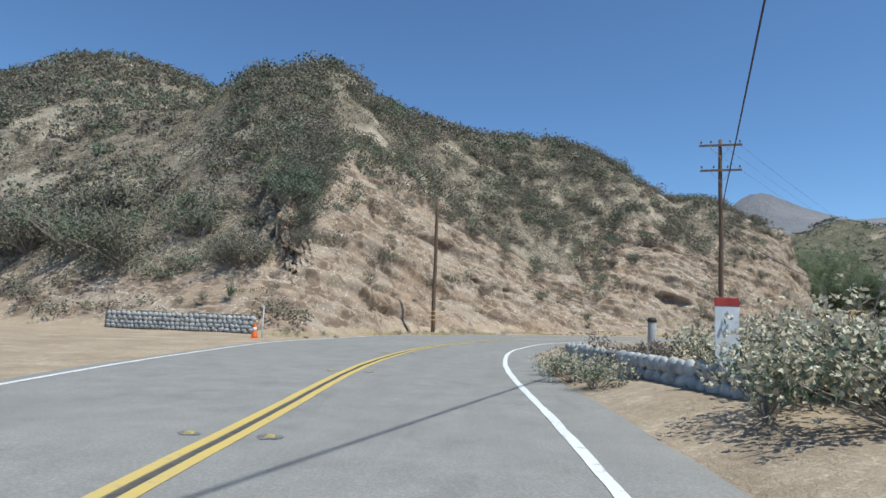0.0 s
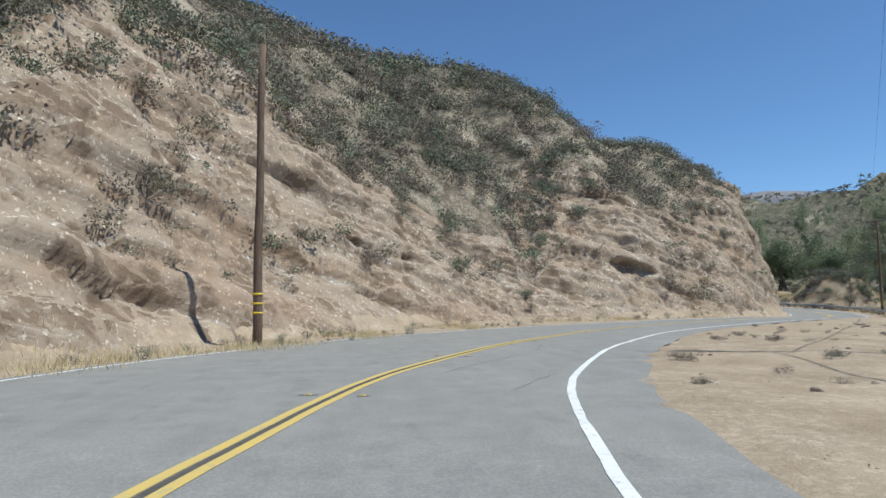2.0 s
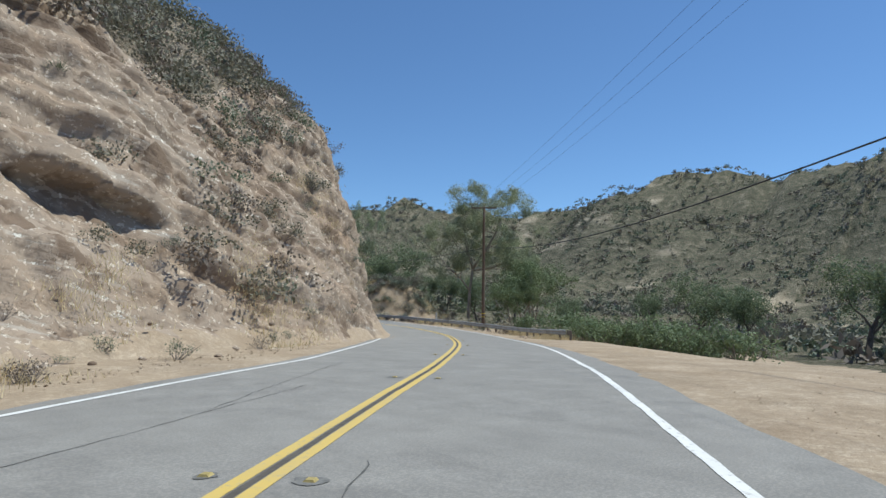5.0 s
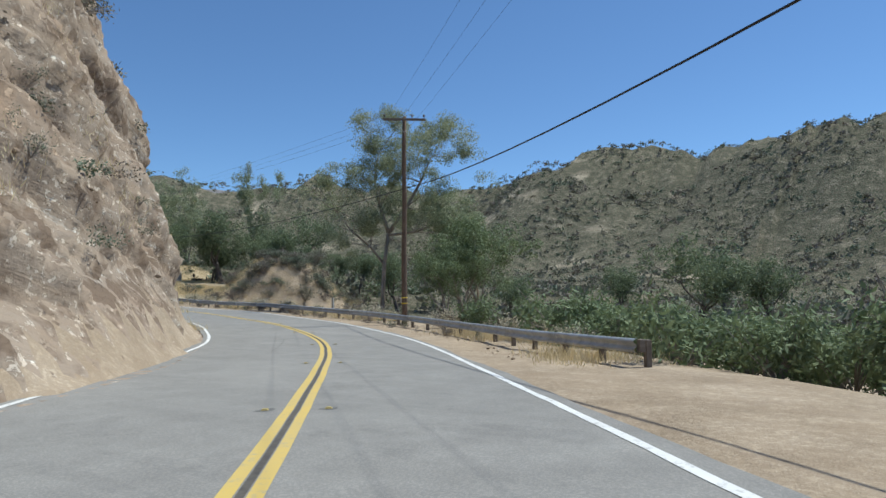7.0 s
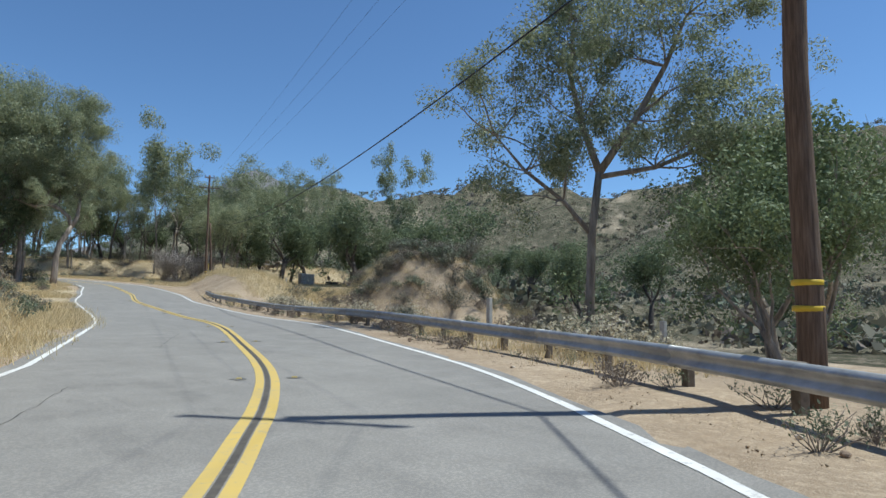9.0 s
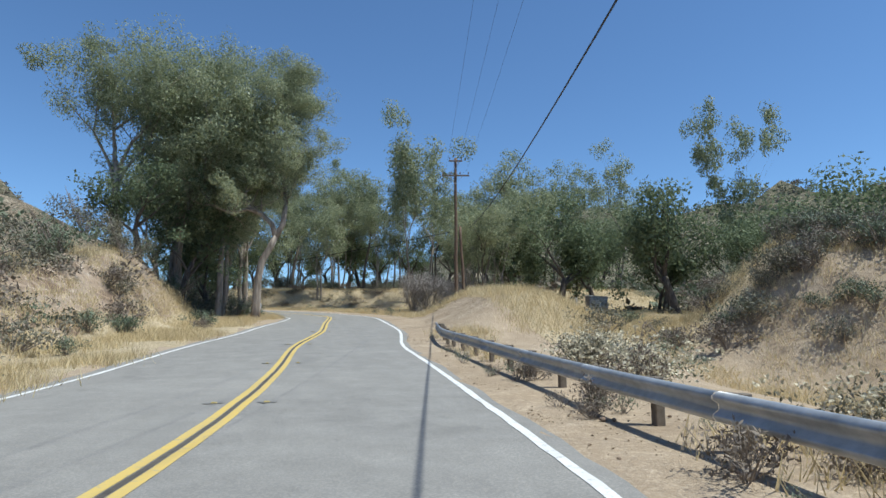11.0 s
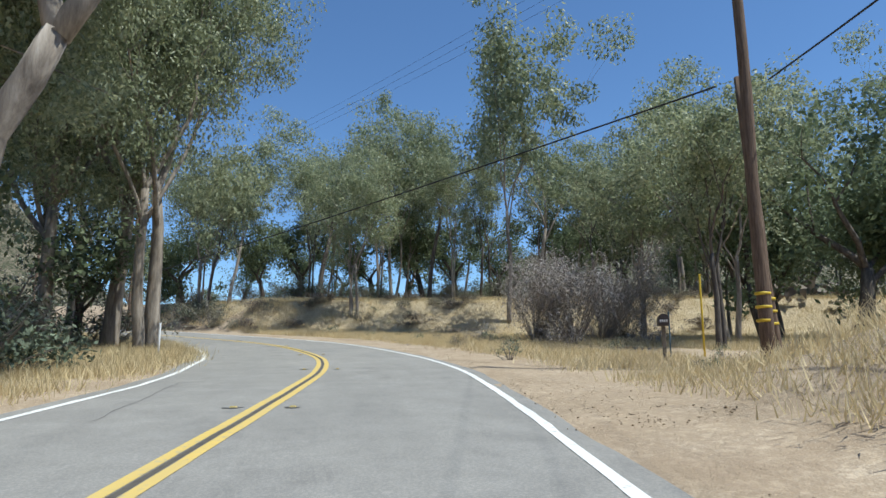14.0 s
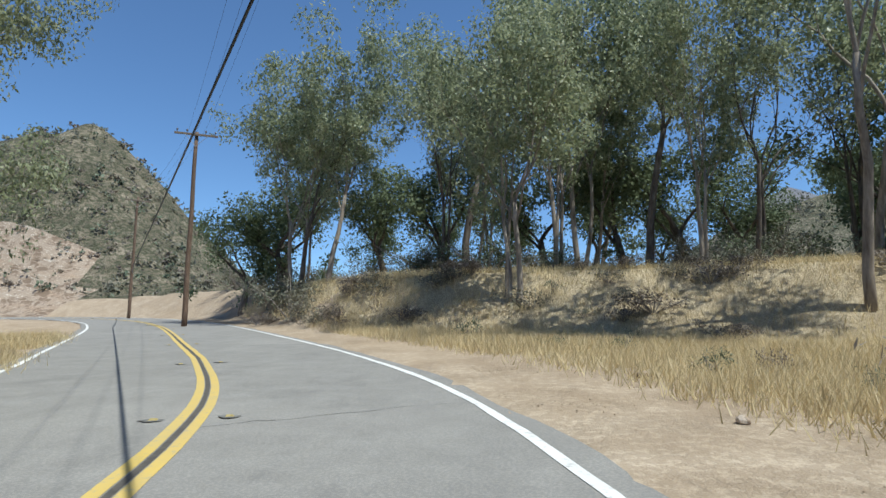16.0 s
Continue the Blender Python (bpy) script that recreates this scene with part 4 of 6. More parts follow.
def shrub_meshes(name, seed, n, leaf, mat, width=1.0, height=1.0, twigs=9, hang=-0.5, long=2.4, blossom=0, hollow=0.35, stem=1.0):
    """A bush about a metre wide: its stems, its many small leaves and its blossom."""
    rng = np.random.RandomState(seed)
    s = Soup()
    lumps = rng.normal(size=(14, 3)) * (0.26 * width, 0.26 * width, 0.16 * height) + (0, 0, 0.48 * height)
    for _ in range(twigs):
        t = lumps[rng.randint(14)] * (1.15 + 0.3 * rng.rand())
        m = t * 0.5 + rng.normal(size=3) * 0.05
        s.tube([(0, 0, -0.05), m, t], [0.016 * stem, 0.010 * stem, 0.004 * stem], 4 if stem == 1.0 else 3, False)
    c = lumps[rng.randint(14, size=n)]
    p = c + ball_points(n, rng, hollow) * (0.26 * width, 0.26 * width, 0.24 * height) * (0.6 + 0.7 * rng.rand(n))[:, None]
    p[:, 2] = np.abs(p[:, 2])
    v, f = kites(p, leaf * long, leaf * 0.5, rng, hang, out=p - c * (1, 1, 0.8), spread=0.7)
    out = [("branchwork", s.mesh("branchwork", TWIG)), ("foliage", mesh_of("foliage", v, f, mat))]
    if blossom:
        q = lumps[rng.randint(14, size=blossom)] + ball_points(blossom, rng, 0.9) * (0.30 * width, 0.30 * width, 0.30 * height)
        q[:, 2] = np.abs(q[:, 2]) + 0.05
        bv, bf = kites(np.repeat(q, 5, 0) + rng.normal(size=(blossom * 5, 3)) * 0.012, 0.05, 0.026, rng, 0, 0.6)
        out.append(("blossom", mesh_of("blossom", bv, bf, BLOSSOM)))
    return out


def tufts(name, pts, sizes, per, leaf, mats, label, category, seed, hang=-0.4, squash=0.75):
    """Uncounted bushes of a slope, joined."""
    rng = np.random.RandomState(seed)
    n = len(pts)
    lump = rng.normal(size=(n, 4, 3)) * 0.27
    k = rng.randint(4, size=(n, per))
    c = lump[np.arange(n)[:, None], k]
    p = c + ball_points(n * per, rng, 0.5).reshape(n, per, 3) * 0.46
    face = (p - 0.7 * c + (0, 0, 0.15)).reshape(-1, 3)
    p *= sizes[:, None, None] * np.array([1, 1, squash])
    p[..., 2] = np.abs(p[..., 2])
    p = (p + pts[:, None]).reshape(-1, 3)
    v, f = kites(p, 1.0, 0.33, rng, hang, out=face, spread=0.65)
    # leaves in proportion to their bush
    sc = np.repeat(np.repeat(sizes, per) * leaf, 4)[:, None]
    base = np.repeat(p, 4, 0)
    v = base + (v - base) * sc
    idx = np.repeat(rng.choice(len(mats), size=n, p=[m[1] for m in mats]), per)
    me = mesh_of(name, v, f, [m[0] for m in mats], False, idx)
    return tagged(new(name, me), label, category, kind="stuff")


def land(x, y):
    x, y = np.asarray(x, float), np.asarray(y, float)
    return np.stack([x, y, terrain(x, y)], 1)


def foot(x, y):
    """Along and into the hill for places on the plan."""
    xy = np.stack([x, y], 1)
    t = nearest(TL, xy)
    e = ((xy - TL[t]) * TN[t]).sum(1)
    return TU[t], np.where(e > 0, np.maximum(e, np.hypot(*(xy - TL[t]).T)), e)


rng = np.random.RandomState(11)
hx, hy = rng.uniform(-95, 75, 60000), rng.uniform(5, 230, 60000)
hu, he = foot(hx, hy)
hr = AT(hu, RIM_U, RIM_H) / AT(hu, RIM_U, RIM_K)
patch = field(hx, hy, 6.5, 3, 31)
keep = (he > 0.8) & (he < 62)
gul = smooth(0.05, 0.7, field(hu + 0.25 * he, hu * 0 + 9.1, 17.0, 1, 9))
dens = np.where(he < hr * 1.05, 0.06 + 0.4 * gul, 0.78 + 1.1 * patch)
dens = np.where((hu < U0 + 2) | (hu > UE), 0.35 + 0.4 * patch, dens)
keep &= rng.rand(len(hx)) < dens
hx, hy = hx[keep], hy[keep]
sel = np.argsort(np.hypot(hx - 20, hy - 30))[:8600]
hx, hy = hx[sel], hy[sel]
size = 0.85 + 1.7 * rng.rand(len(hx)) ** 1.5
size = np.where(foot(hx, hy)[1] < 8, size * 0.75, size)
near = np.hypot(hx[:, None] - RL[None, 240:560:8, 0], hy[:, None] - RL[None, 240:560:8, 1]).min(1) < 33
tufts("near_chaparral", land(hx[near], hy[near]) - (0, 0, 0.1), size[near], 200, 0.105, [(BRUSH_LEAF, 0.5), (BROWN_BRUSH, 0.32), (SAGE, 0.18)], "grey-green and brown chaparral above the road cut", "chaparral", 8)
hx, hy, size = hx[~near], hy[~near], size[~near]
tufts("chaparral", land(hx, hy) - (0, 0, 0.1), size, 80, 0.165, [(BRUSH_LEAF, 0.5), (BROWN_BRUSH, 0.32), (SAGE, 0.18)], "grey-green and brown chaparral covering the hillside", "chaparral", 3)

fx2, fy2 = rng.uniform(75, 470, 60000), rng.uniform(-120, 480, 60000)
fri = nearest(RL, np.stack([fx2, fy2], 1))
fd = np.hypot(fx2 - RL[fri, 0], fy2 - RL[fri, 1])
keep = (fd > 34) & (rng.rand(len(fx2)) < 0.55 + 0.5 * field(fx2, fy2, 25, 3, 33))
fx2, fy2 = fx2[keep][:13000], fy2[keep][:13000]
tufts("far_brush", land(fx2, fy2), rng.uniform(1.1, 3.0, len(fx2)), 22, 0.4, [(SAGE, 0.25), (BRUSH_LEAF, 0.5), (BROWN_BRUSH, 0.25)], "dark brush dotting the hills across the canyon", "brush", 4)
nx2, ny2 = rng.uniform(-110, 45, 9000), rng.uniform(235, 320, 9000)
keep = (rng.rand(9000) < 0.6 + 0.5 * field(nx2, ny2, 18, 3, 35)) & ~((nx2 > -30) & (nx2 < 21) & (ny2 < 242) & (rng.rand(9000) < 0.7))
tufts("hill_brush", land(nx2[keep][:3500], ny2[keep][:3500]), rng.uniform(0.6, 1.5, len(nx2[keep][:3500])), 14, 0.5, [(BRUSH_LEAF, 0.5), (BROWN_BRUSH, 0.3), (SAGE, 0.2)], "grey brush on the hill beyond the bend", "brush", 6)


lx, ly = rng.uniform(-170, -45, 9000), rng.uniform(25, 150, 9000)
keep = (rng.rand(9000) < 0.5 + 0.6 * field(lx, ly, 16, 3, 37)) & (foot(lx, ly)[1] > 6) & (np.hypot(lx + 3, ly + 27) > 82)
lx, ly = lx[keep][:2200], ly[keep][:2200]
tufts("ridge_brush", land(lx, ly), rng.uniform(0.7, 1.9, len(lx)), 26, 0.32, [(BRUSH_LEAF, 0.5), (BROWN_BRUSH, 0.3), (SAGE, 0.2)], "grey brush on the ridge behind the hill", "brush", 7)


def grass(name, pts, height, per, label, seed, mat=DRY_GRASS, spread=0.35):
    """Blades in tussocks, joined."""
    rng = np.random.RandomState(seed)
    n = len(pts)
    p = np.repeat(pts, per, 0)
    p[:, :2] += rng.normal(size=(n * per, 2)) * spread
    h = np.repeat(height, per) * (0.5 + 0.7 * rng.rand(n * per))
    lean = rng.normal(size=(n * per, 2)) * 0.45
    side = rng.normal(size=(n * per, 2))
    side /= np.linalg.norm(side, axis=1)[:, None]
    w = 0.006 + 0.009 * rng.rand(n * per)
    a = p.copy(); a[:, :2] -= side * w[:, None]; a[:, 2] -= 0.03
    b = p.copy(); b[:, :2] += side * w[:, None]; b[:, 2] -= 0.03
    t = p.copy(); t[:, :2] += lean * h[:, None]; t[:, 2] += h
    v = np.stack([a, b, t], 1).reshape(-1, 3)
    return tagged(new(name, mesh_of(name, v, np.arange(len(v)).reshape(-1, 3), mat)), label, "grass", kind="stuff")


def verge(s0, s1, lo, hi, n, rng):
    s = rng.uniform(s0, s1, n)
    o = rng.uniform(lo, hi, n)
    x, y = AT(s, RS, RL[:, 0]), AT(s, RS, RL[:, 1])
    return x - AT(s, RS, RN[:, 0]) * o, y - AT(s, RS, RN[:, 1]) * o


# ---- trees ----


def tree_meshes(seed, height, spread, clumps, per, leaf, leafmat, bark, trunk_r=0.3, first=0.3, lean=0.12, stems=1, hang=0.8, clump_r=1.1, bare=0, limbs=()):
    """Wood and leaves of a tree: stems that fork three times, with leaf clumps at the ends."""
    rng = np.random.RandomState(seed)
    s = Soup()
    ends = []

    def limb(p, d, length, r, level):
        n = 5 if level < 2 else 3
        path, rad, q, dd = [p], [r], np.array(p, float), np.array(d, float)
        for i in range(n):
            dd = dd + rng.normal(size=3) * (0.07 if level == 0 else 0.16) + (0, 0, 0.05)
            dd /= np.linalg.norm(dd)
            q = q + dd * length / n
            path.append(tuple(q))
            rad.append(r * (1 - 0.42 * (i + 1) / n) if level < 3 else r * (1 - 0.8 * (i + 1) / n))
        s.tube(path, rad, 9 if level == 0 else 6 if level < 3 else 4, level == 0)
        if level == 1:
            ends.append((np.array(path[-1]), level))
            ends.append((np.array(path[3]) + rng.normal(size=3) * (1.2, 1.2, 0.6), level))
        if level >= 2:
            ends.append((np.array(path[-1]), level))
            if level == 2:
                ends.append((np.array(path[2]), level))
        if level < 3:
            kids = rng.randint(2, 4) if level else rng.randint(3, 5)
            a0 = rng.rand() * 6.3
            for i in range(kids):
                a = a0 + i * 6.283 / kids + rng.normal() * 0.4
                out = (0.55 + 0.35 * rng.rand()) * spread
                nd = dd * (0.8 + 0.3 * rng.rand()) + out * np.array((math.cos(a), math.sin(a), 0.18))
                nd /= np.linalg.norm(nd)
                at = path[-1] if i < 2 else path[-2]
                limb(at, nd, length * (0.62 + 0.26 * rng.rand()), rad[-1] * (0.78 if i == 0 else 0.6), level + 1)

    for i, (path, rad) in enumerate(limbs):  # limbs of known shape, with twigs from the upper halves of all but the trunk
        s.tube(path, rad, 12, True)
        for q in path[2 if len(path) > 5 else 1:] if i else ():
            for _ in range(4):
                d = rng.normal(size=3) * (1, 1, 0.5) + (0, 0, 0.5)
                limb(q, d / np.linalg.norm(d), height * 0.115, max(0.05, rad[-1] * 0.6), 1)
    for k in range(0 if limbs else stems):
        a = rng.rand() * 6.28
        d = np.array((math.cos(a) * lean, math.sin(a) * lean, 1.0)) + rng.normal(size=3) * 0.05
        limb((0.35 * k * math.cos(a), 0.35 * k * math.sin(a), -0.4), d / np.linalg.norm(d), height * first, trunk_r * (1 if k == 0 else 0.75), 0)
    v = np.array(s.v)
    top = v[:, 2].max()
    scale = 1.0 if limbs else height * 0.93 / top
    s.v = [tuple(q) for q in v * (scale, scale, scale)]
    pts = [e[0] * scale for e in ends]
    rng.shuffle(pts)
    pts = np.array(pts)
    if bare:
        pts = pts[: max(3, len(pts) - bare)]
    if len(pts) > clumps:
        pts = pts[np.argsort(rng.rand(len(pts)) - 0.02 * pts[:, 2])][:clumps]
    cr = clump_r * (0.65 + 0.7 * rng.rand(len(pts)))
    c = np.repeat(pts, per, 0)
    sub = np.repeat(rng.normal(size=(len(pts) * 5, 3)) * 0.42, per // 5, 0)[: len(c)]
    sub = sub * np.minimum(1, 0.7 / (np.linalg.norm(sub, axis=1)[:, None] + 1e-9))
    if len(sub) < len(c):
        sub = np.vstack([sub, np.zeros((len(c) - len(sub), 3))])
    puff = ball_points(len(c), rng, 0.4) * 0.5
    p = c + (sub + puff) * np.repeat(cr, per)[:, None] * (1, 1, 0.8)
    lv, lf = kites(p, leaf, leaf * 0.25, rng, hang, out=puff + 0.25 * sub, spread=0.6)
    return s.mesh("trunk", bark, True), mesh_of("crown", lv, lf, leafmat)


def tree(meshes, x, y, turn, scale, label, category="tree", group="", dz=0.0, wide=1.0):
    t = empty_at("tree", x, y, ground_at(x, y) + dz, turn)
    m = Matrix.Diagonal((scale * wide, scale * wide, scale, 1))
    part("trunk", meshes[0], t, m=m)
    tagged(part("crown", meshes[1], t, m=m), kind="stuff")
    return tagged(t, label, category, group)


GUM_BIG = [tree_meshes(41 + i, 17, 0.85, 130, 620, 0.165, GUM_LEAF, BARK, 0.18, 0.17, 0.05, 1 + i % 2, clump_r=1.75) for i in range(2)]
GUM = [tree_meshes(61 + i, 14, 0.62, 52, 210, 0.21, GUM_LEAF, DARK_BARK if i % 2 else BARK, 0.15, 0.32, 0.10, 1 + i % 3, clump_r=1.35, bare=3 * (i % 3)) for i in range(5)]
GUM_THIN = [tree_meshes(81 + i, 17, 0.36, 44, 200, 0.24, GUM_LEAF, BARK, 0.14, 0.34, 0.06, 1, clump_r=1.3) for i in range(2)]
LONE = tree_meshes(87, 17, 0.34, 30, 260, 0.26, GUM_LEAF, BARK, 0.12, 0.66, 0.02, 1, clump_r=1.3)
OAK = [tree_meshes(91 + i, 8.5, 1.0, 44, 120, 0.27, OAK_LEAF, DARK_BARK, 0.17, 0.2, 0.12, 1, hang=0.1, clump_r=1.5) for i in range(3)]
WILLOW = tree_meshes(96, 8.5, 0.9, 60, 330, 0.16, WILLOW_LEAF, BARK, 0.14, 0.2, 0.15, 2, hang=0.3, clump_r=1.3)
DEAD = tree_meshes(99, 14, 0.55, 4, 20, 0.2, GUM_LEAF, DARK_BARK, 0.13, 0.34, 0.10, 1)
FORKED = tree_meshes(103, 19, 0.9, 220, 620, 0.14, GUM_LEAF, BARK, hang=0.8, clump_r=1.35, limbs=(
    ([(0, 0, -0.4), (0.05, 0, 1.2), (0.1, -0.1, 3.0), (0.35, -0.2, 4.4), (0.9, -0.3, 5.4), (1.3, -0.4, 6.3)], [0.40, 0.31, 0.28, 0.265, 0.25, 0.225]),
    ([(1.3, -0.4, 6.2), (1.0, -0.3, 7.2), (0.2, -0.1, 8.0), (-0.8, 0.2, 8.4), (-2.0, 0.6, 8.1), (-3.2, 1.0, 8.6), (-4.6, 1.5, 10.2)], [0.22, 0.2, 0.18, 0.16, 0.13, 0.11, 0.07]),
    ([(1.3, -0.4, 6.2), (1.8, -0.3, 7.3), (2.0, 0.1, 9.2), (1.7, 0.7, 11.5), (1.2, 1.2, 14.0), (0.6, 1.6, 16.5)], [0.22, 0.2, 0.18, 0.16, 0.12, 0.08])))

SPREADING = tree_meshes(107, 17, 0.8, 190, 420, 0.15, GUM_LEAF, BARK, hang=0.8, clump_r=1.25, limbs=(
    ([(0, 0, -0.6), (0, 0, 2.5), (0.1, -0.1, 5.5), (0.3, -0.4, 8.3)], [0.28, 0.21, 0.18, 0.16]),
    ([(0.3, -0.4, 8.2), (1.2, -1.7, 10.5), (1.9, -2.8, 12.8), (2.4, -3.6, 15.0)], [0.18, 0.15, 0.11, 0.06]),
    ([(0.1, -0.1, 5.4), (-0.5, 1.0, 7.0), (-1.7, 2.2, 8.4), (-2.3, 3.5, 10.2)], [0.13, 0.10, 0.075, 0.04]),
    ([(0.3, -0.4, 8.0), (1.6, -2.4, 8.3), (3.2, -4.2, 9.3), (4.2, -5.6, 9.6)], [0.13, 0.10, 0.075, 0.04]),
    ([(0.3, -0.4, 8.2), (0.0, 0.3, 10.5), (-0.2, 0.8, 13.0), (0.0, 0.6, 15.5)], [0.17, 0.14, 0.10, 0.05])))
tree(SPREADING, 78.8, 85.0, 0, 1.0, "large spreading gum tree with a pale leaning trunk beyond the guardrail")
tree(WILLOW, 82.5, 78.5, 110, 1.25, "leafy green tree beside the large gum")
tree(WILLOW, 77.5, 75.5, 10, 0.85, "low leafy green tree behind the guardrail")
tree(FORKED, 68.0, 144.1, 0, 1.0, "large gum tree with a pale forked trunk by the bend", group="roadside gum trees")
for x, y, a, k, w in ((65.2, 147.0, 201, 1.3, 0.62), (61.6, 149.0, 81, 1.3, 0.95), (58.0, 145.0, 310, 1.0, 1.0), (67.0, 160.9, 21, 1.3, 0.72), (65.0, 162.4, 140, 1.25, 0.8), (62.6, 161.2, 261, 1.2, 0.85), (58.6, 164.0, 20, 1.05, 0.9), (60.5, 170.0, 75, 0.95, 0.8)):
    tree(GUM_BIG[int(a) % 2], x, y, a, k, "large gum tree with pale peeling bark by the bend", group="roadside gum trees", wide=w)
for x, y, k in ((62.4, 147.2, 1.0), (60.0, 143.6, 0.9), (64.6, 151.2, 0.95), (63.2, 163.4, 0.8)):
    tree(OAK[int(x) % 3], x, y, 37 * x, k, "dark leafy understorey tree beneath the gums", group="understorey trees")
tree(LONE, 116, 150, 40, 1.45, "lone tall gum with a small crown above the oaks", wide=0.62)
rt = np.random.RandomState(77)
row = [(98.0, 176.0, "thin", 1.55), (114.5, 174.5, "g", 1.25), (87.5, 182.5, "g", 1.1)]
for i in range(13):
    q = (i + rt.uniform(-0.3, 0.3)) / 12
    row.append((72 + 56 * q + rt.normal() * 1.5, 196 - 20 * q + rt.normal() * 3, "g", rt.uniform(0.95, 1.55)))
for i in range(11):
    q = i / 10
    row.append((74 + 66 * q + rt.normal() * 3, 206 - 22 * q + rt.normal() * 4, "g", rt.uniform(1.1, 1.6)))
for i in range(5):
    row.append((84 + 9 * i + rt.normal() * 2, 201 - 4 * i + rt.normal() * 3, "thin", rt.uniform(0.9, 1.15)))
for i, (x, y, kind, k) in enumerate(row):
    tree((GUM_THIN if kind == "thin" else GUM)[i % (2 if kind == "thin" else 5)], *upper(x, y), rt.uniform(0, 360), k, "slender gum tree on the bank among others" if kind == "g" else "tall thin gum tree standing above the others", group="gum trees on the bank", wide=rt.uniform(0.75, 1.05))
for x, y in ((98.6, 184), (100.5, 187), (105.5, 176)):
    tree(DEAD, *upper(x, y), rt.uniform(0, 360), rt.uniform(0.8, 1.0), "bare dead tree among the gums on the bank", "dead tree", "dead trees")
for x, y, k in ((91, 157.5, 0.95), (94.5, 161, 1.05), (97.5, 166, 0.9), (92.5, 167, 1.0)):
    tree(GUM[int(x) % 5], x, y, rt.uniform(0, 360), k, "leafy gum tree beyond the dirt turnout", group="gum trees by the turnout")
oaks = [upper(x, y) for x, y in ((73, 207), (79, 204), (85, 205), (91, 199), (97, 199), (103, 194), (110, 192), (117, 189), (124, 188), (131, 186), (118, 200), (127, 196), (136, 192), (124, 172), (130, 180), (71, 212), (77, 215), (84, 213), (90, 210), (96, 209), (102, 206), (108, 204), (113, 208), (119, 205), (68, 206))]
oaks += [(110, 108), (118, 104), (96, 62), (99, 58), (106, 74), (112, 92), (120, 66), (96, 44), (110, 40), (108, 126), (116, 122), (125, 120), (133, 136), (121, 132), (128, 144)]
grove = [(97, 163), (100, 167), (111.5, 154), (110, 150), (115, 148), (101.5, 162), (107, 160), (112, 157), (120, 150), (105, 168), (113, 142), (119, 139)]
for i, (x, y) in enumerate(oaks + grove):
    k = rt.uniform(0.8, 1.65) if i >= len(oaks) else rt.uniform(0.75, 1.3)
    tree(OAK[i % 3], x + rt.normal(), y + rt.normal(), rt.uniform(0, 360), k, "dark leafy oak in the canyon bottom", group="oaks in the canyon")
# ---- grass and low growth ----
rg = np.random.RandomState(5)


def grass_band(name, s0, s1, lo, hi, n, height, per, label, seed, mask=0.0):
    r = np.random.RandomState(seed)
    x, y = verge(s0, s1, lo, hi, n, r)
    k = field(x, y, 3.5, 3, seed) > mask
    x, y = x[k], y[k]
    return grass(name, land(x, y), height * (0.6 + 0.7 * r.rand(len(x))), per, label, seed)


grass_band("verge_grass", s_at(58, 74), s_at(82, 160), -14, -4.6, 9500, 0.27, 22, "dry golden grass on the verge below the hill", 51, -0.15)
grass_band("bend_grass", s_at(80, 140), s_at(70, 190), -10, -4.2, 4200, 0.32, 22, "dry golden grass round the gum trees", 52, -0.3)
grass_band("bank_grass", s_at(79, 137), s_at(60, 206), 6.5, 12, 3400, 0.30, 20, "tall dry grass below the bank", 53, -0.2)
grass_band("cliff_weeds", s_at(-4, 2), s_at(50, 63), -9.5, -5.9, 3600, 0.26, 9, "sparse dry weeds along the foot of the cliff", 54, 0.1)
grass_band("rail_grass", s_at(46, 59), s_at(76, 125), 5.7, 8.0, 2600, 0.34, 11, "dry grass round the guardrail posts", 55, 0.05)


def field_grass(name, n, box, cond, height, per, label, seed):
    r = np.random.RandomState(seed)
    x, y = r.uniform(box[0], box[1], n), r.uniform(box[2], box[3], n)
    k = cond(x, y)
    x, y = x[k], y[k]
    return grass(name, land(x, y), height * (0.6 + 0.7 * r.rand(len(x))), per, label, seed)


def road_off(x, y):
    i = nearest(RL, np.stack([x, y], 1))
    return ((np.stack([x, y], 1) - RL[i]) * -RN[i]).sum(1)


field_grass("meadow_grass", 22000, (68, 118, 152, 206), lambda x, y: ((lower(x, y)[0] - 74) * 0.52 + (lower(x, y)[1] - 187) * 0.85 > -13 + 3 * field(x, y, 5, 2, 61)) & (road_off(x, y) > 6.5), 0.32, 17, "dry golden grass covering the low bank", 61)
field_grass("mound_grass", 7000, (86, 110, 110, 131), lambda x, y: field(x, y, 3, 2, 62) > -0.25, 0.42, 10, "dry grass on the mound", 62)
field_grass("crest_grass", 7000, (78, 98, 122, 147), lambda x, y: (road_off(x, y) > 9.4) & (y < 140.5), 0.5, 11, "dry grass along the crest of the cut bank", 63)
field_grass("summit_grass", 1500, (-34, -10, 34, 52), lambda x, y: field(x, y, 6, 2, 64) > 0.0, 0.5, 9, "golden grass on the hilltop", 64)

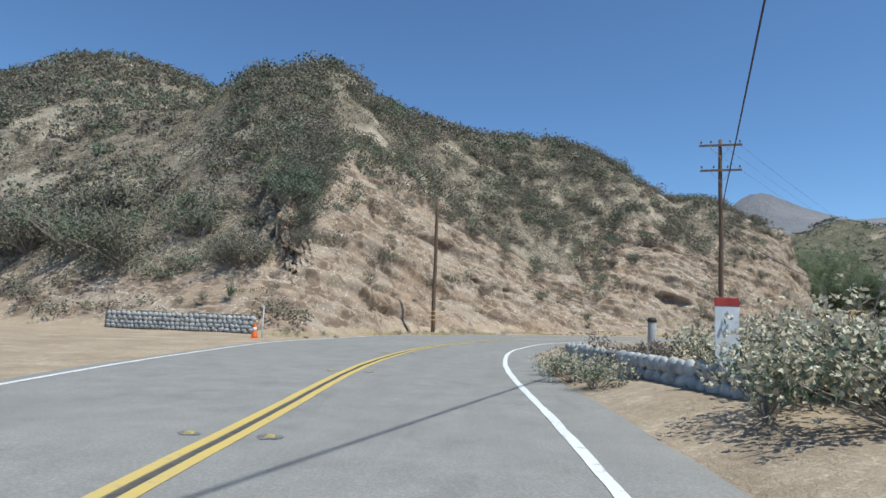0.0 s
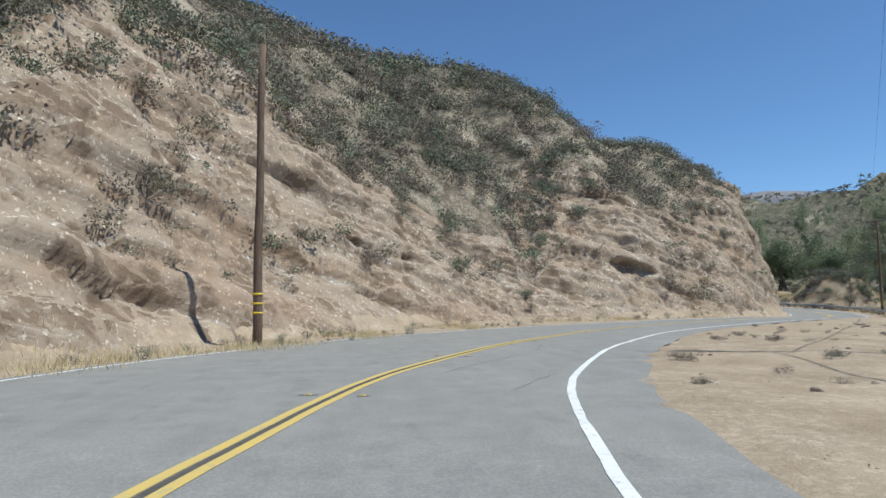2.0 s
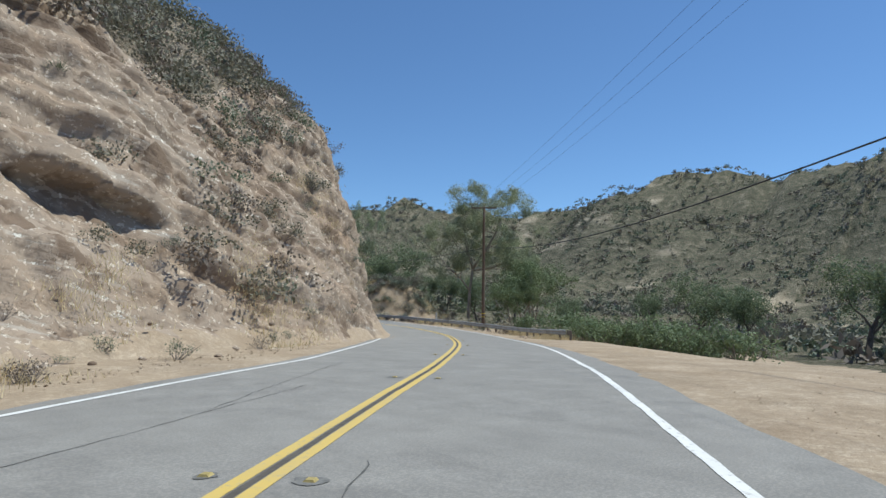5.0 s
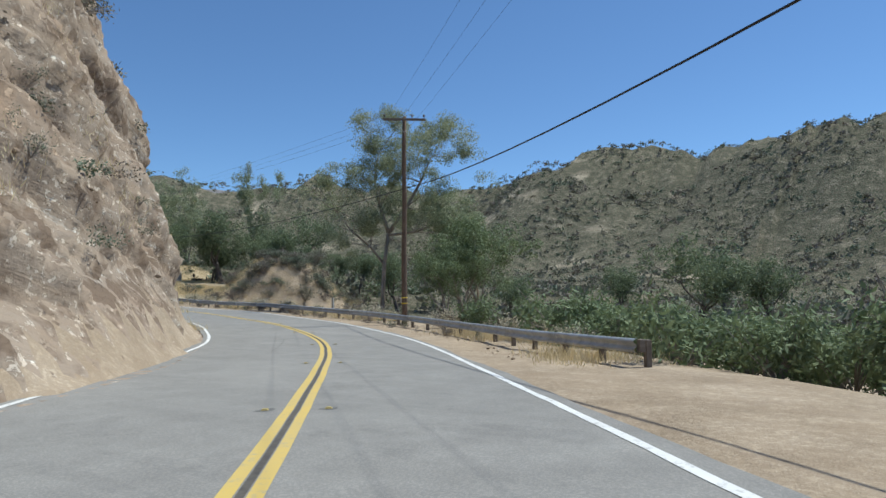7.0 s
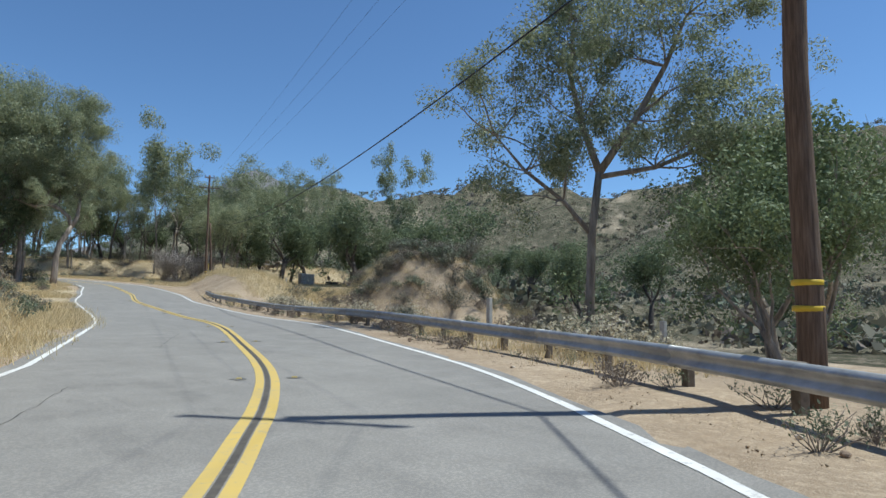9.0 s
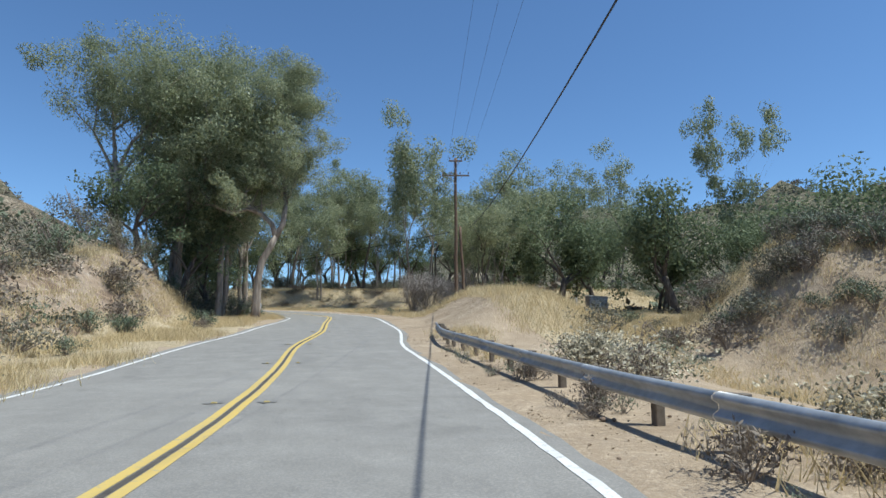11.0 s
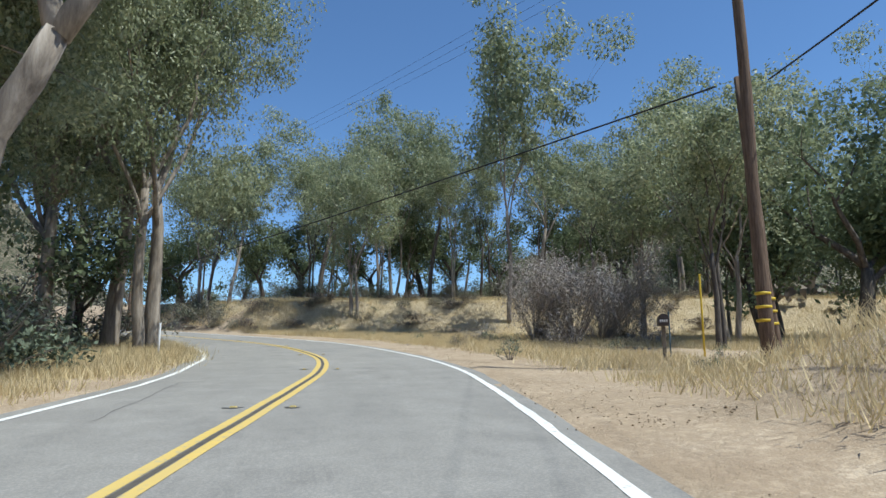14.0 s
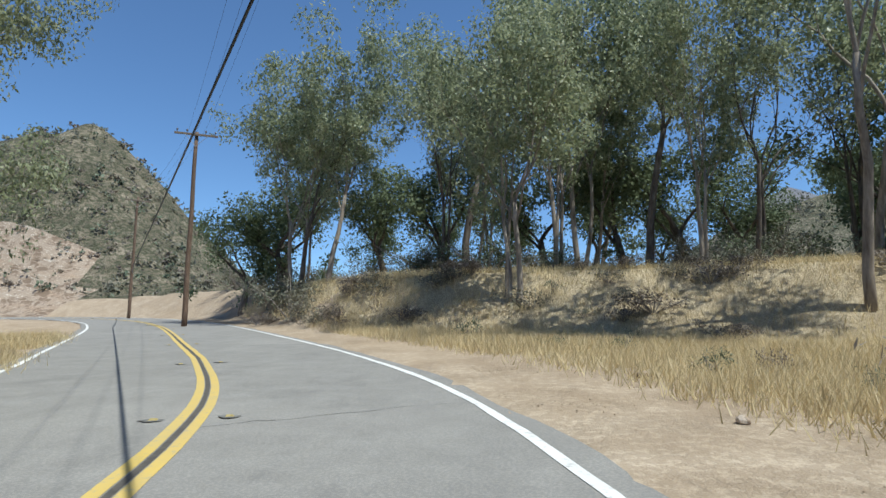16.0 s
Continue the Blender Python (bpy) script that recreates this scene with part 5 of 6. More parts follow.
# ---- bushes that stand out ----
BW = [shrub_meshes("buckwheat", 200 + i, 900, 0.032, (SAGE, BRUSH_LEAF, BROWN_BRUSH)[i], 1.3, 1.0, 16, -0.7, 2.6, 260) for i in range(3)]
WIL = [shrub_meshes("willow", 210 + i, 1050, 0.045, WILLOW_LEAF, 1.3, 1.2, 16, 0.2, 3.2) for i in range(3)]
BR = [shrub_meshes("brush", 220 + i, 620, 0.041, (BRUSH_LEAF, SAGE, BROWN_BRUSH)[i % 3], 1.3, 0.95, 20, -0.6, 2.6) for i in range(6)]
BIGBR = [shrub_meshes("big_brush", 226 + i, 1900, 0.026, (BRUSH_LEAF, SAGE)[i], 1.3, 0.9, 30, -0.4, 2.6) for i in range(2)]
DRYB = [shrub_meshes("dry_bush", 230 + i, 7000, 0.009, DEAD_TWIG, 1.1, 1.1, 130, -0.9, 5.0, 0, 0.1, 0.25) for i in range(2)]
WEED = [shrub_meshes("weed", 240 + i, 260, 0.03, (SAGE, BROWN_BRUSH)[i % 2], 0.9, 0.9, 12, -1.2, 3.0) for i in range(3)]


def bush(kinds, name, x, y, size, label, category, group="", dz=0.0, tall=1.0):
    o = empty_at(name, x, y, ground_at(x, y) + dz - 0.04, rg.uniform(0, 360))
    for nm, me in kinds:
        q = part(nm, me, o, m=Matrix.Diagonal((size, size, size * tall, 1)))
        q["kind"] = "stuff"
    return tagged(o, label, category, group)


for i in range(52):
    x, y = 1.6 + 7.5 * rg.rand() ** 1.3, rg.uniform(-24, -13)
    x = max(x, 2.2 if y > -17 else 1.4) - (0.6 if y > -10 else 0)
    bush(BW[i % 3], "buckwheat_shrub", x, y, rg.uniform(0.9, 1.5), "flowering buckwheat shrub with cream blossom heads on the roadside", "shrub", "buckwheat shrubs")
for x, y, k in ((-0.9, -13.6, 0.75), (-1.05, -12.4, 0.6), (-0.8, -15.2, 0.7), (0.3, -19.6, 1.0), (1.2, -21.0, 1.2)):
    bush(BW[0], "buckwheat_shrub", x, y, k, "flowering buckwheat shrub with cream blossom before the low wall", "shrub", "buckwheat shrubs")
for i in range(8):
    bush(BR[2], "dry_shrub", rg.uniform(-0.4, 1.2), rg.uniform(-14, -10.8), rg.uniform(0.6, 1.0), "brown dry shrub at the edge of the turnout", "shrub", "dry roadside shrubs")
for i in range(46):
    s = rg.uniform(s_at(42, 56), s_at(57, 72))
    x, y, z, a = on_road(s, 9.0 + 9 * rg.rand())
    bush(WIL[i % 3], "willow_bush", x, y, rg.uniform(1.3, 2.3), "leafy green willow bush behind the guardrail", "bush", "willow bushes")
for i in range(26):
    s = rg.uniform(s_at(50, 63), s_at(72, 113))
    x, y, z, a = on_road(s, 7.2 + 2.2 * rg.rand())
    bush(BW[i % 3], "buckwheat_shrub", x, y, rg.uniform(0.7, 1.2), "flowering buckwheat shrub behind the guardrail", "shrub", "buckwheat shrubs")
for i in range(30):
    s = rg.uniform(s_at(62, 83), s_at(81, 145))
    x, y, z, a = on_road(s, -6.5 - 7 * rg.rand())
    bush(BR[i % 6], "brush_shrub", x, y, rg.uniform(0.7, 1.5), "grey-green brush on the grassy verge", "shrub", "verge brush")
for i in range(120):
    x, y = 98.0 + rg.normal() * 5, 119.5 + rg.normal() * 4.4
    bush(BR[i % 6], "brush_shrub", x, y, rg.uniform(0.9, 1.9), "grey-brown brush on the dry mound", "shrub", "mound brush")
for i in range(90):
    q = rg.rand()
    x, y = upper(72 + 42 * q + rg.normal(), 191.5 - 22 * q + rg.normal() * 2.0)
    k = rg.uniform(0.8, 1.6)
    if i % 5 < 3:
        bush(BR[(2, 5, 0)[i % 3]], "brush_shrub", x, y, k, "dark brown brush on the bank under the gums", "shrub", "bank brush", tall=0.7)
for i in range(36):
    x, y = verge(s_at(80.7, 143), s_at(66, 197), 5.5, 15, 1, rg)
    bush(WEED[i % 3], "roadside_weed", float(x[0]), float(y[0]), rg.uniform(0.5, 1.1), "thin upright weed in the dry grass", "weed", "roadside weeds")
for i in range(64):
    x, y = verge(s_at(-4, 2), s_at(55, 69), -9.3, -6.0, 1, rg)
    bush(WEED[i % 3], "roadside_weed", float(x[0]), float(y[0]), rg.uniform(0.3, 0.8), "small weed at the foot of the cliff", "weed", "cliff foot weeds")
for i in range(60):
    x, y = verge(s_at(47, 60), s_at(69, 119), 4.9, 6.3, 1, rg)
    bush(WEED[i % 3] if i % 4 else BR[2], "roadside_weed", float(x[0]), float(y[0]), rg.uniform(0.25, 0.65), "dry brown weed in the dirt before the guardrail", "weed", "guardrail weeds")
for i in range(70):
    x, y = verge(s_at(-5.6, -12), s_at(21, 39), 5.4, 15, 1, rg)
    bush(WEED[i % 3] if i % 3 else BR[2], "roadside_weed", float(x[0]), float(y[0]), rg.uniform(0.2, 0.5), "low dry weed on the dirt turnout", "weed", "turnout weeds", tall=0.7)
# larger shrubs rooted on the cliff
for x, y, k, m in ((-10.2, 23.2, 1.7, 0), (-15.8, 18.8, 2.2, 1), (-16.4, 16.0, 2.4, 1), (-13.4, 21.1, 1.3, 1), (-9.9, 25.6, 1.5, 3), (4.8, 43.0, 1.5, 4), (10.5, 45.6, 1.0, 1), (-1.5, 35.5, 1.3, 2), (13.5, 52, 1.6, 4), (16.2, 57, 2.2, 4), (17.4, 60, 2.2, 1),
                   (19.5, 62, 2.0, 0), (18.5, 55.6, 1.7, 1), (20.8, 58.5, 1.9, 4), (15.5, 54.6, 1.4, 3), (33, 58.5, 1.3, 0), (38.5, 64, 1.4, 3), (47, 73.2, 1.5, 0), (49, 77, 1.6, 2), (-17, 13.5, 1.9, 3), (-20, 14, 1.8, 0), (-22, 16.5, 2.2, 3), (-27, 15, 2.6, 0), (-31, 17, 2.8, 3), (-36, 19, 2.8, 0), (-40, 17.5, 2.6, 4), (-25, 20, 2.0, 1)):
    bush(BR[m], "cliff_shrub", x, y, k, "grey-green shrub rooted on the rocky slope", "shrub", "cliff shrubs", dz=0.1)
for i in range(14):
    q = i / 13
    bush(BIGBR[i % 2], "spur_shrub", -14.6 - 1.6 * q + rg.normal() * 0.5, 14.5 + 13 * q + rg.normal() * 0.4, rg.uniform(1.5, 2.6), "grey-green shrub along the flank of the rocky spur", "shrub", "spur shrubs")
for i in range(20):
    q = i / 19
    bush(BIGBR[i % 2], "thicket", *upper(72 + 56 * q + rg.normal(), 197 - 20 * q + rg.normal() * 2), rg.uniform(1.6, 2.8), "leafy undergrowth between the gum trunks on the bank", "thicket", "bank undergrowth")
for i in range(22):
    q = i / 21
    bush(BIGBR[i % 2], "thicket", *upper(64 + 80 * q + rg.normal(), 219 - 26 * q + rg.normal() * 2), rg.uniform(2.2, 3.4), "dark brush behind the gum trees", "thicket", "brush behind the gums")
for x, y, k, m in ((-27, 15.5, 4.2, 0), (-31, 17, 4.6, 1), (-36, 18.5, 4.8, 0), (-41, 19, 4.8, 0), (-33, 22, 4.2, 0), (-23.5, 17, 3.2, 1), (-17.0, 17.4, 3.2, 1), (-16.4, 20.8, 2.8, 0), (-18.5, 13.6, 2.8, 0), (-47, 21, 5, 1), (60, 138, 2.6, 0), (58.5, 130, 2.6, 1), (57, 123, 2.8, 0), (57, 141, 3.0, 0), (56, 114, 2.6, 1), (66.4, 148.6, 2.6, 1), (64.0, 150.5, 3.0, 0), (62.0, 146.6, 2.4, 1), (64.2, 164.0, 2.6, 0), (61, 160, 3.4, 0), (58.5, 163, 3.8, 1), (57, 173, 3.2, 1), (53, 168, 3.6, 0), (62.5, 154, 3.0, 1), (102.5, 118.5, 3.2, 0), (104, 121, 3.0, 1), (96, 113.5, 2.6, 0), (100.5, 114.5, 2.8, 1)):
    bush(BIGBR[m], "large_shrub", x, y, k, "large dense grey-green shrub on the lower slope", "shrub", "large shrubs", dz=-0.1)
for x, y, k in ((86.8, 163.4, 4.9), (88.8, 164.6, 4.6), (85.4, 165.6, 4.0), (91.2, 166.5, 3.8)):
    bush(DRYB[0], "dead_bush", x, y, k, "large bare grey thicket in the dry grass", "bush", "dead thickets", tall=1.15)

# ---- yucca ----


def yucca(x, y, size, stalk, dz=0.3):
    r = np.random.RandomState(int(x * 10) % 97)
    p = empty_at("yucca", x, y, ground_at(x, y) + dz)
    v, f = [], []
    for i in range(60):
        a, el = r.rand() * 6.28, r.uniform(0.1, 1.4)
        d = Vector((math.cos(a) * math.cos(el), math.sin(a) * math.cos(el), math.sin(el)))
        w = d.cross(Vector((0, 0, 1))).normalized() * 0.022 * size
        n = len(v)
        v += [-w, w, d * size * 0.55 + w * 0.6, d * size * r.uniform(0.8, 1.1), d * size * 0.55 - w * 0.6]
        f.append((n, n + 1, n + 2, n + 3, n + 4))
    part("leaves", mesh_of("leaves", [tuple(q) for q in v], f, SAGE), p)
    if stalk:
        s = Soup()
        s.tube([(0, 0, 0), (0.03, 0.02, stalk * 0.6), (0.05, 0.02, stalk)], [0.03, 0.02, 0.01], 5)
        part("stalk", s.mesh("stalk", TWIG), p, "dry bare flower stalk")
    return tagged(p, "spiky yucca rooted on the slope", "yucca", "yuccas")


yucca(10.6, 44.6, 0.6, 1.9)
yucca(-17.6, 10.8, 1.0, 0)
yucca(-19.2, 10.6, 0.8, 0)
yucca(22.5, 56.5, 0.7, 0)

# ---- road details ----
mk = Soup()
mk.add([(-0.05, -0.05, 0), (0.05, -0.05, 0), (0.05, 0.05, 0), (-0.05, 0.05, 0), (-0.03, -0.04, 0.018), (0.03, -0.04, 0.018), (0.03, 0.04, 0.018), (-0.03, 0.04, 0.018)],
       [(0, 3, 2, 1), (4, 5, 6, 7), (0, 1, 5, 4), (1, 2, 6, 5), (2, 3, 7, 6), (3, 0, 4, 7)])
MARK = mk.mesh("road_marker", WORN_MARK)
sc = Soup()
rs = random.Random(8)
ring = [(0.20 * math.cos(k * 0.5236) * rs.uniform(0.75, 1.15), 0.17 * math.sin(k * 0.5236) * rs.uniform(0.7, 1.2), 0.004) for k in range(12)]
sc.add(ring, [tuple(range(12))])
SCAR = sc.mesh("tar_patch", PATCH)
s = s_at(-5.35, -6.0) - 7.32 * 4
while s < SE - 8:
    for off in (-0.42, 0.42):
        x, y, z, a = on_road(s, off)
        o = new("road_marker", MARK)
        o.matrix_world = pose(x, y, z + 0.006, 0, 0, a)
        tagged(o, "small yellow reflective road marker beside the centre line", "road marker", "road markers")
        q = new("tar_patch", SCAR)
        q.matrix_world = pose(x, y, z + 0.002, 0, 0, rs.uniform(0, 360)) @ Matrix.Diagonal((rs.uniform(0.6, 1.1), rs.uniform(0.5, 1.0), 1, 1))
        tagged(q, "dark tar patch under a road marker", "tar patch", "tar patches")
    s += 7.32


def crack(x0, s0, s1, off0, off1, width, seed):
    """A thin wandering crack from one chainage to another."""
    r = random.Random(seed)
    n = max(6, int(abs(s1 - s0) / 0.22 + abs(off1 - off0) / 0.22))
    v, f, w = [], [], 0.0
    for i in range(n + 1):
        q = i / n
        w = w * 0.9 + r.uniform(-0.035, 0.035)
        x, y, z, a = on_road(s0 + (s1 - s0) * q + r.uniform(-0.06, 0.06), off0 + (off1 - off0) * q + w)
        t = 0.7 * width * r.uniform(0.3, 1.2) * (1 if 0 < i < n else 0.2)
        c, d = math.cos(radians(a)), math.sin(radians(a))
        along = abs(s1 - s0) > abs(off1 - off0)
        ex, ey = (c, d) if along else (-d, c)
        v += [(x - ex * t, y - ey * t, z + 0.004), (x + ex * t, y + ey * t, z + 0.004)]
    f = [(2 * i, 2 * i + 1, 2 * i + 3, 2 * i + 2) for i in range(n)]
    return structure("road_crack", mesh_of("road_crack", v, f, CRACK), "thin wandering crack in the asphalt", "crack")


for i, (x, y, ds, o0, o1) in enumerate(((-1.5, 11.5, 4.5, 1.0, 1.5), (1.5, 17.5, 3.2, 1.7, 1.2), (5, 23.3, 5, 1.6, 1.9), (8.5, 28, 3, 0.9, 0.6), (14.6, 34.3, 6, 1.2, 0.7), (2, 18.5, 16, -3.0, -2.2), (14, 33.5, 12, -2.6, -1.6),
                                       (21, 39, 8, -1.9, -2.4), (50, 63, 7, -1.7, -1.3), (57, 72, 6, -2.2, -2.6), (62, 83, 5, -1.9, -1.5), (76.5, 126.5, 2.4, -2.6, -1.7), (-2.5, 9, 3.0, 2.6, 3.2), (4, 22, 3, 2.9, 3.3), (80, 140, 5, -1.8, -2.4))):
    s = s_at(x, y)
    crack(x, s, s + ds, o0, o1, 0.014, 300 + i)
for i, (x, y, o0, o1) in enumerate(((82.3, 158.5, -3.0, 3.3), (76.4, 126, -3.4, -0.8), (80.7, 166, -0.2, 3.2), (76.7, 127, -3.2, -1.9))):
    s = s_at(x, y)
    crack(x, s, s + 0.8, o0, o1, 0.012, 330 + i)


# ---- stones ----


def stone_mesh(seed, flat=0.75):
    bm = bmesh.new()
    bmesh.ops.create_icosphere(bm, subdivisions=2, radius=0.5)
    r = random.Random(seed)
    o = Vector((r.random() * 50, r.random() * 50, 3))
    for v in bm.verts:
        v.co *= 1 + 0.32 * noise.noise(v.co * 1.6 + o) + 0.10 * noise.noise(v.co * 4 + o)
        v.co.z *= flat
    me = bpy.data.meshes.new("stone")
    bm.to_mesh(me)
    bm.free()
    return me


STONES = []
for i in range(5):
    me = stone_mesh(i)
    me.materials.append(STONE)
    me.polygons.foreach_set("use_smooth", np.ones(len(me.polygons), bool))
    STONES.append(me)
RUBBLE = []
for i in range(4):
    me = stone_mesh(40 + i, 0.65)
    me.materials.append(ROCK)
    RUBBLE.append(me)
for i in range(150):
    if i >= 90:
        x, y = verge(s_at(47, 60), s_at(70, 122), 4.4, 6.4, 1, rg)
    elif i < 56:
        x, y = verge(s_at(-4, 2), s_at(57, 72), -8.8, -5.6, 1, rg)
    elif i < 74:
        x, y = verge(s_at(78, 133), s_at(78, 172), 5.0, 12.0, 1, rg)
    else:
        x, y = verge(s_at(-4, 2), s_at(27, 43), 6.0, 16.0, 1, rg)
    x, y = float(x[0]), float(y[0])
    k = rg.uniform(0.05, 0.13) if i >= 90 else rg.uniform(0.07, 0.28)
    o = new("rock", RUBBLE[i % 4])
    o.matrix_world = pose(x, y, ground_at(x, y) + k * 0.15, 0, 0, rg.uniform(0, 360)) @ Matrix.Diagonal((k, k * rg.uniform(0.7, 1.2), k, 1))
    tagged(o, "small pale sandstone rock lying on the ground", "rock", "loose rocks")


def clods(name, x, y, lo, hi, label, seed):
    """Crumbled earth, joined."""
    r = np.random.RandomState(seed)
    n = len(x)
    k = (lo + (hi - lo) * r.rand(n) ** 3)[:, None, None]
    octa = np.array([(1, 0, 0), (0, 1, 0), (-1, 0, 0), (0, -1, 0), (0, 0, 0.8), (0, 0, -0.6)])
    v = (octa[None] + r.normal(size=(n, 6, 3)) * 0.28) * k + land(x, y)[:, None] + (0, 0, 0.01)
    f = np.array([(0, 1, 4), (1, 2, 4), (2, 3, 4), (3, 0, 4), (1, 0, 5), (2, 1, 5), (3, 2, 5), (0, 3, 5)])
    f = (f[None] + 6 * np.arange(n)[:, None, None]).reshape(-1, 3)
    return tagged(new(name, mesh_of(name, v.reshape(-1, 3), f, SOIL)), label, "dirt", kind="stuff")


rc = np.random.RandomState(91)
for name, s0, s1, lo, hi, n, top, label in (("dirt_clods", s_at(47, 60), s_at(72, 134), 4.3, 7.0, 9000, 0.022, "crumbled brown dirt clods along the road edge"),
                                           ("bank_clods", s_at(70, 120), s_at(73.3, 142), 4.6, 12.0, 9000, 0.026, "crumbled dirt clods on the cut bank"),
                                           ("turnout_clods", s_at(-5.6, -12), s_at(27, 43), 5.2, 17.0, 7000, 0.018, "loose gravel and clods on the dirt turnout"),
                                           ("bend_gravel", s_at(73.3, 140), s_at(70, 167), 3.9, 9.0, 4500, 0.018, "loose gravel on the roadside turnout"),
                                           ("talus", s_at(-5, -2), s_at(56, 70), -8.2, -5.0, 7000, 0.04, "crumbled sandstone talus along the foot of the cliff")):
    cx_, cy_ = verge(s0, s1, lo, hi, n, rc)
    keep = field(cx_, cy_, 2.2, 3, 92) > -0.1
    if name == "talus":
        keep &= road_off(cx_, cy_) < -np.interp(cy_, RL[:, 1], WIDE_L) - 0.6
    clods(name, cx_[keep], cy_[keep], 0.006, top, label, 93)


def stone_wall(a, b, height, thick, size, label, cap, seed, za, zb):
    """A mortared wall with its stones set in both faces, each a piece of its own."""
    r = random.Random(seed)
    a, b = Vector((*a, za)), Vector((*b, zb))
    d = (b - a).to_2d()
    length, ang = d.length, math.degrees(math.atan2(d.y, d.x))
    w = empty_at("stone_wall", a.x, a.y, za, ang)
    slope = (zb - za) / length
    sp = Soup()
    n = 14
    for i in range(n):
        x0, x1 = length * i / n, length * (i + 1) / n
        h = height * r.uniform(0.95, 1.03)
        sp.box((x0 + x1) / 2, 0, h / 2 - 0.15 + slope * (x0 + x1) / 2, x1 - x0 + 0.01, thick * r.uniform(0.86, 0.92), h + 0.3, bevel=0.02)
    part("core", sp.mesh("core", MORTAR), w, "mortar core")
    x_, z_, row_h = 0.0, 0.05, size
    while z_ < height - size * 0.35:
        x_ = r.uniform(0, size * 0.6)
        row_h = size * r.uniform(0.75, 1.0)
        while x_ < length - size * 0.3:
            l = size * r.uniform(0.8, 1.6)
            o = part("stone", STONES[r.randrange(5)], w, m=pose(x_ + l / 2, -thick * 0.44, z_ + row_h / 2 + slope * x_, r.uniform(-15, 15), r.uniform(-20, 20), r.uniform(-10, 10)) @ Matrix.Diagonal((l * 1.02, 0.20, row_h * 1.45, 1)))
            x_ += l * 0.93
        z_ += row_h * 0.92
    if cap:
        cs = Soup()
        for i in range(n):
            x0, x1 = length * i / n, length * (i + 1) / n
            cs.box((x0 + x1) / 2, 0, height + 0.03 + slope * (x0 + x1) / 2 + r.uniform(-0.015, 0.015), (x1 - x0) * 0.99, thick * 1.12, 0.09, bevel=0.025)
        part("coping", cs.mesh("coping", CONCRETE), w, "pale weathered coping")
    return tagged(w, label, "stone wall")


stone_wall((-23.0, 7.2), (-14.4, 6.0), 1.0, 0.5, 0.27, "mortared river-stone retaining wall at the foot of the slope", False, 4, ground_at(-24, 7.2), ground_at(-14, 6.2))
stone_wall((-0.45, -10.9), (0.9, -18.6), 0.62, 0.42, 0.30, "low mortared stone wall with pale coping among shrubs", True, 9, 0.02, 0.02)
stone_wall((102.7, 156.4), (105.6, 157.6), 1.9, 0.6, 0.25, "short stone gate wall behind the guardrail", True, 12, ground_at(104, 157) - 0.1, ground_at(104, 157) - 0.1)

# ---- signs, posts, cone, mailbox ----


def cone(x, y):
    p = empty_at("traffic_cone", x, y, ground_at(x, y))
    s = Soup()
    s.box(0, 0, 0.02, 0.36, 0.36, 0.04, bevel=0.015)
    part("base", s.mesh("base", ORANGE), p)
    s = Soup()
    s.lathe([(0.14, 0.04), (0.125, 0.12), (0.045, 0.66), (0.035, 0.71), (0.025, 0.715)], 18)
    part("body", s.mesh("body", ORANGE, True), p)
    s = Soup()
    s.lathe([(0.095, 0.36), (0.099, 0.362), (0.078, 0.50), (0.073, 0.502)], 18)
    part("stripe", s.mesh("stripe", WHITE_BAND, True), p, "white reflective stripe")
    return tagged(p, "orange traffic cone with a white stripe by the stone wall", "traffic cone")


cone(-12.8, 1.4)


def post(x, y, h, r, mat, label, category, cap=None, square=False, top="", dz=0.0, group=""):
    p = empty_at("marker_post", x, y, ground_at(x, y) + dz)
    s = Soup()
    if square:
        s.box(0, 0, h / 2 - 0.1, r * 2, r * 2, h + 0.2, bevel=0.012)
    else:
        s.lathe([(r, -0.3), (r, h * 0.5), (r * 0.98, h - 0.02), (r * 0.9, h)], 14)
    part("shaft", s.mesh("shaft", mat, not square), p)
    if cap:
        s = Soup()
        s.lathe([(r * 1.06, h - 0.10), (r * 1.08, h - 0.02), (r * 0.9, h + 0.03), (r * 0.4, h + 0.045)], 14)
        part("cap", s.mesh("cap", cap, True), p, top)
    return tagged(p, label, category, group)


post(2.2, -8.5, 1.35, 0.125, CONCRETE, "grey concrete bollard with a dark cap among shrubs", "bollard", DARK_CAP, top="dark rusty cap", dz=0.1)
post(-12.7, 2.2, 1.5, 0.03, WHITE_BAND, "thin pale delineator post beside the cone", "marker post")
post(*upper(77.0, 156.2), 1.15, 0.04, WHITE_BAND, "white delineator post in the dry grass", "marker post", dz=0.05)
for x, y in ((71.6, 84.0), (73.4, 78.4), (87.4, 130.6), (82.1, 115.4)):
    post(x, y, 1.05, 0.08, CONCRETE, "pale square concrete post behind the guardrail", "post", square=True, dz=0.3 if x < 80 else 0.0, group="concrete posts")
for x, y, h in ((87.2, 152.7, 2.9), (85.6, 147.2, 1.8), (86.7, 148.4, 1.2)):
    post(x, y, h, 0.035, BAND, "yellow guy-wire guard standing in the grass", "guy guard", group="yellow guy guards")
post(*upper(93.2, 150.2), 1.55, 0.025, BLUE_STEEL, "thin metal stake beside the mailbox", "stake")


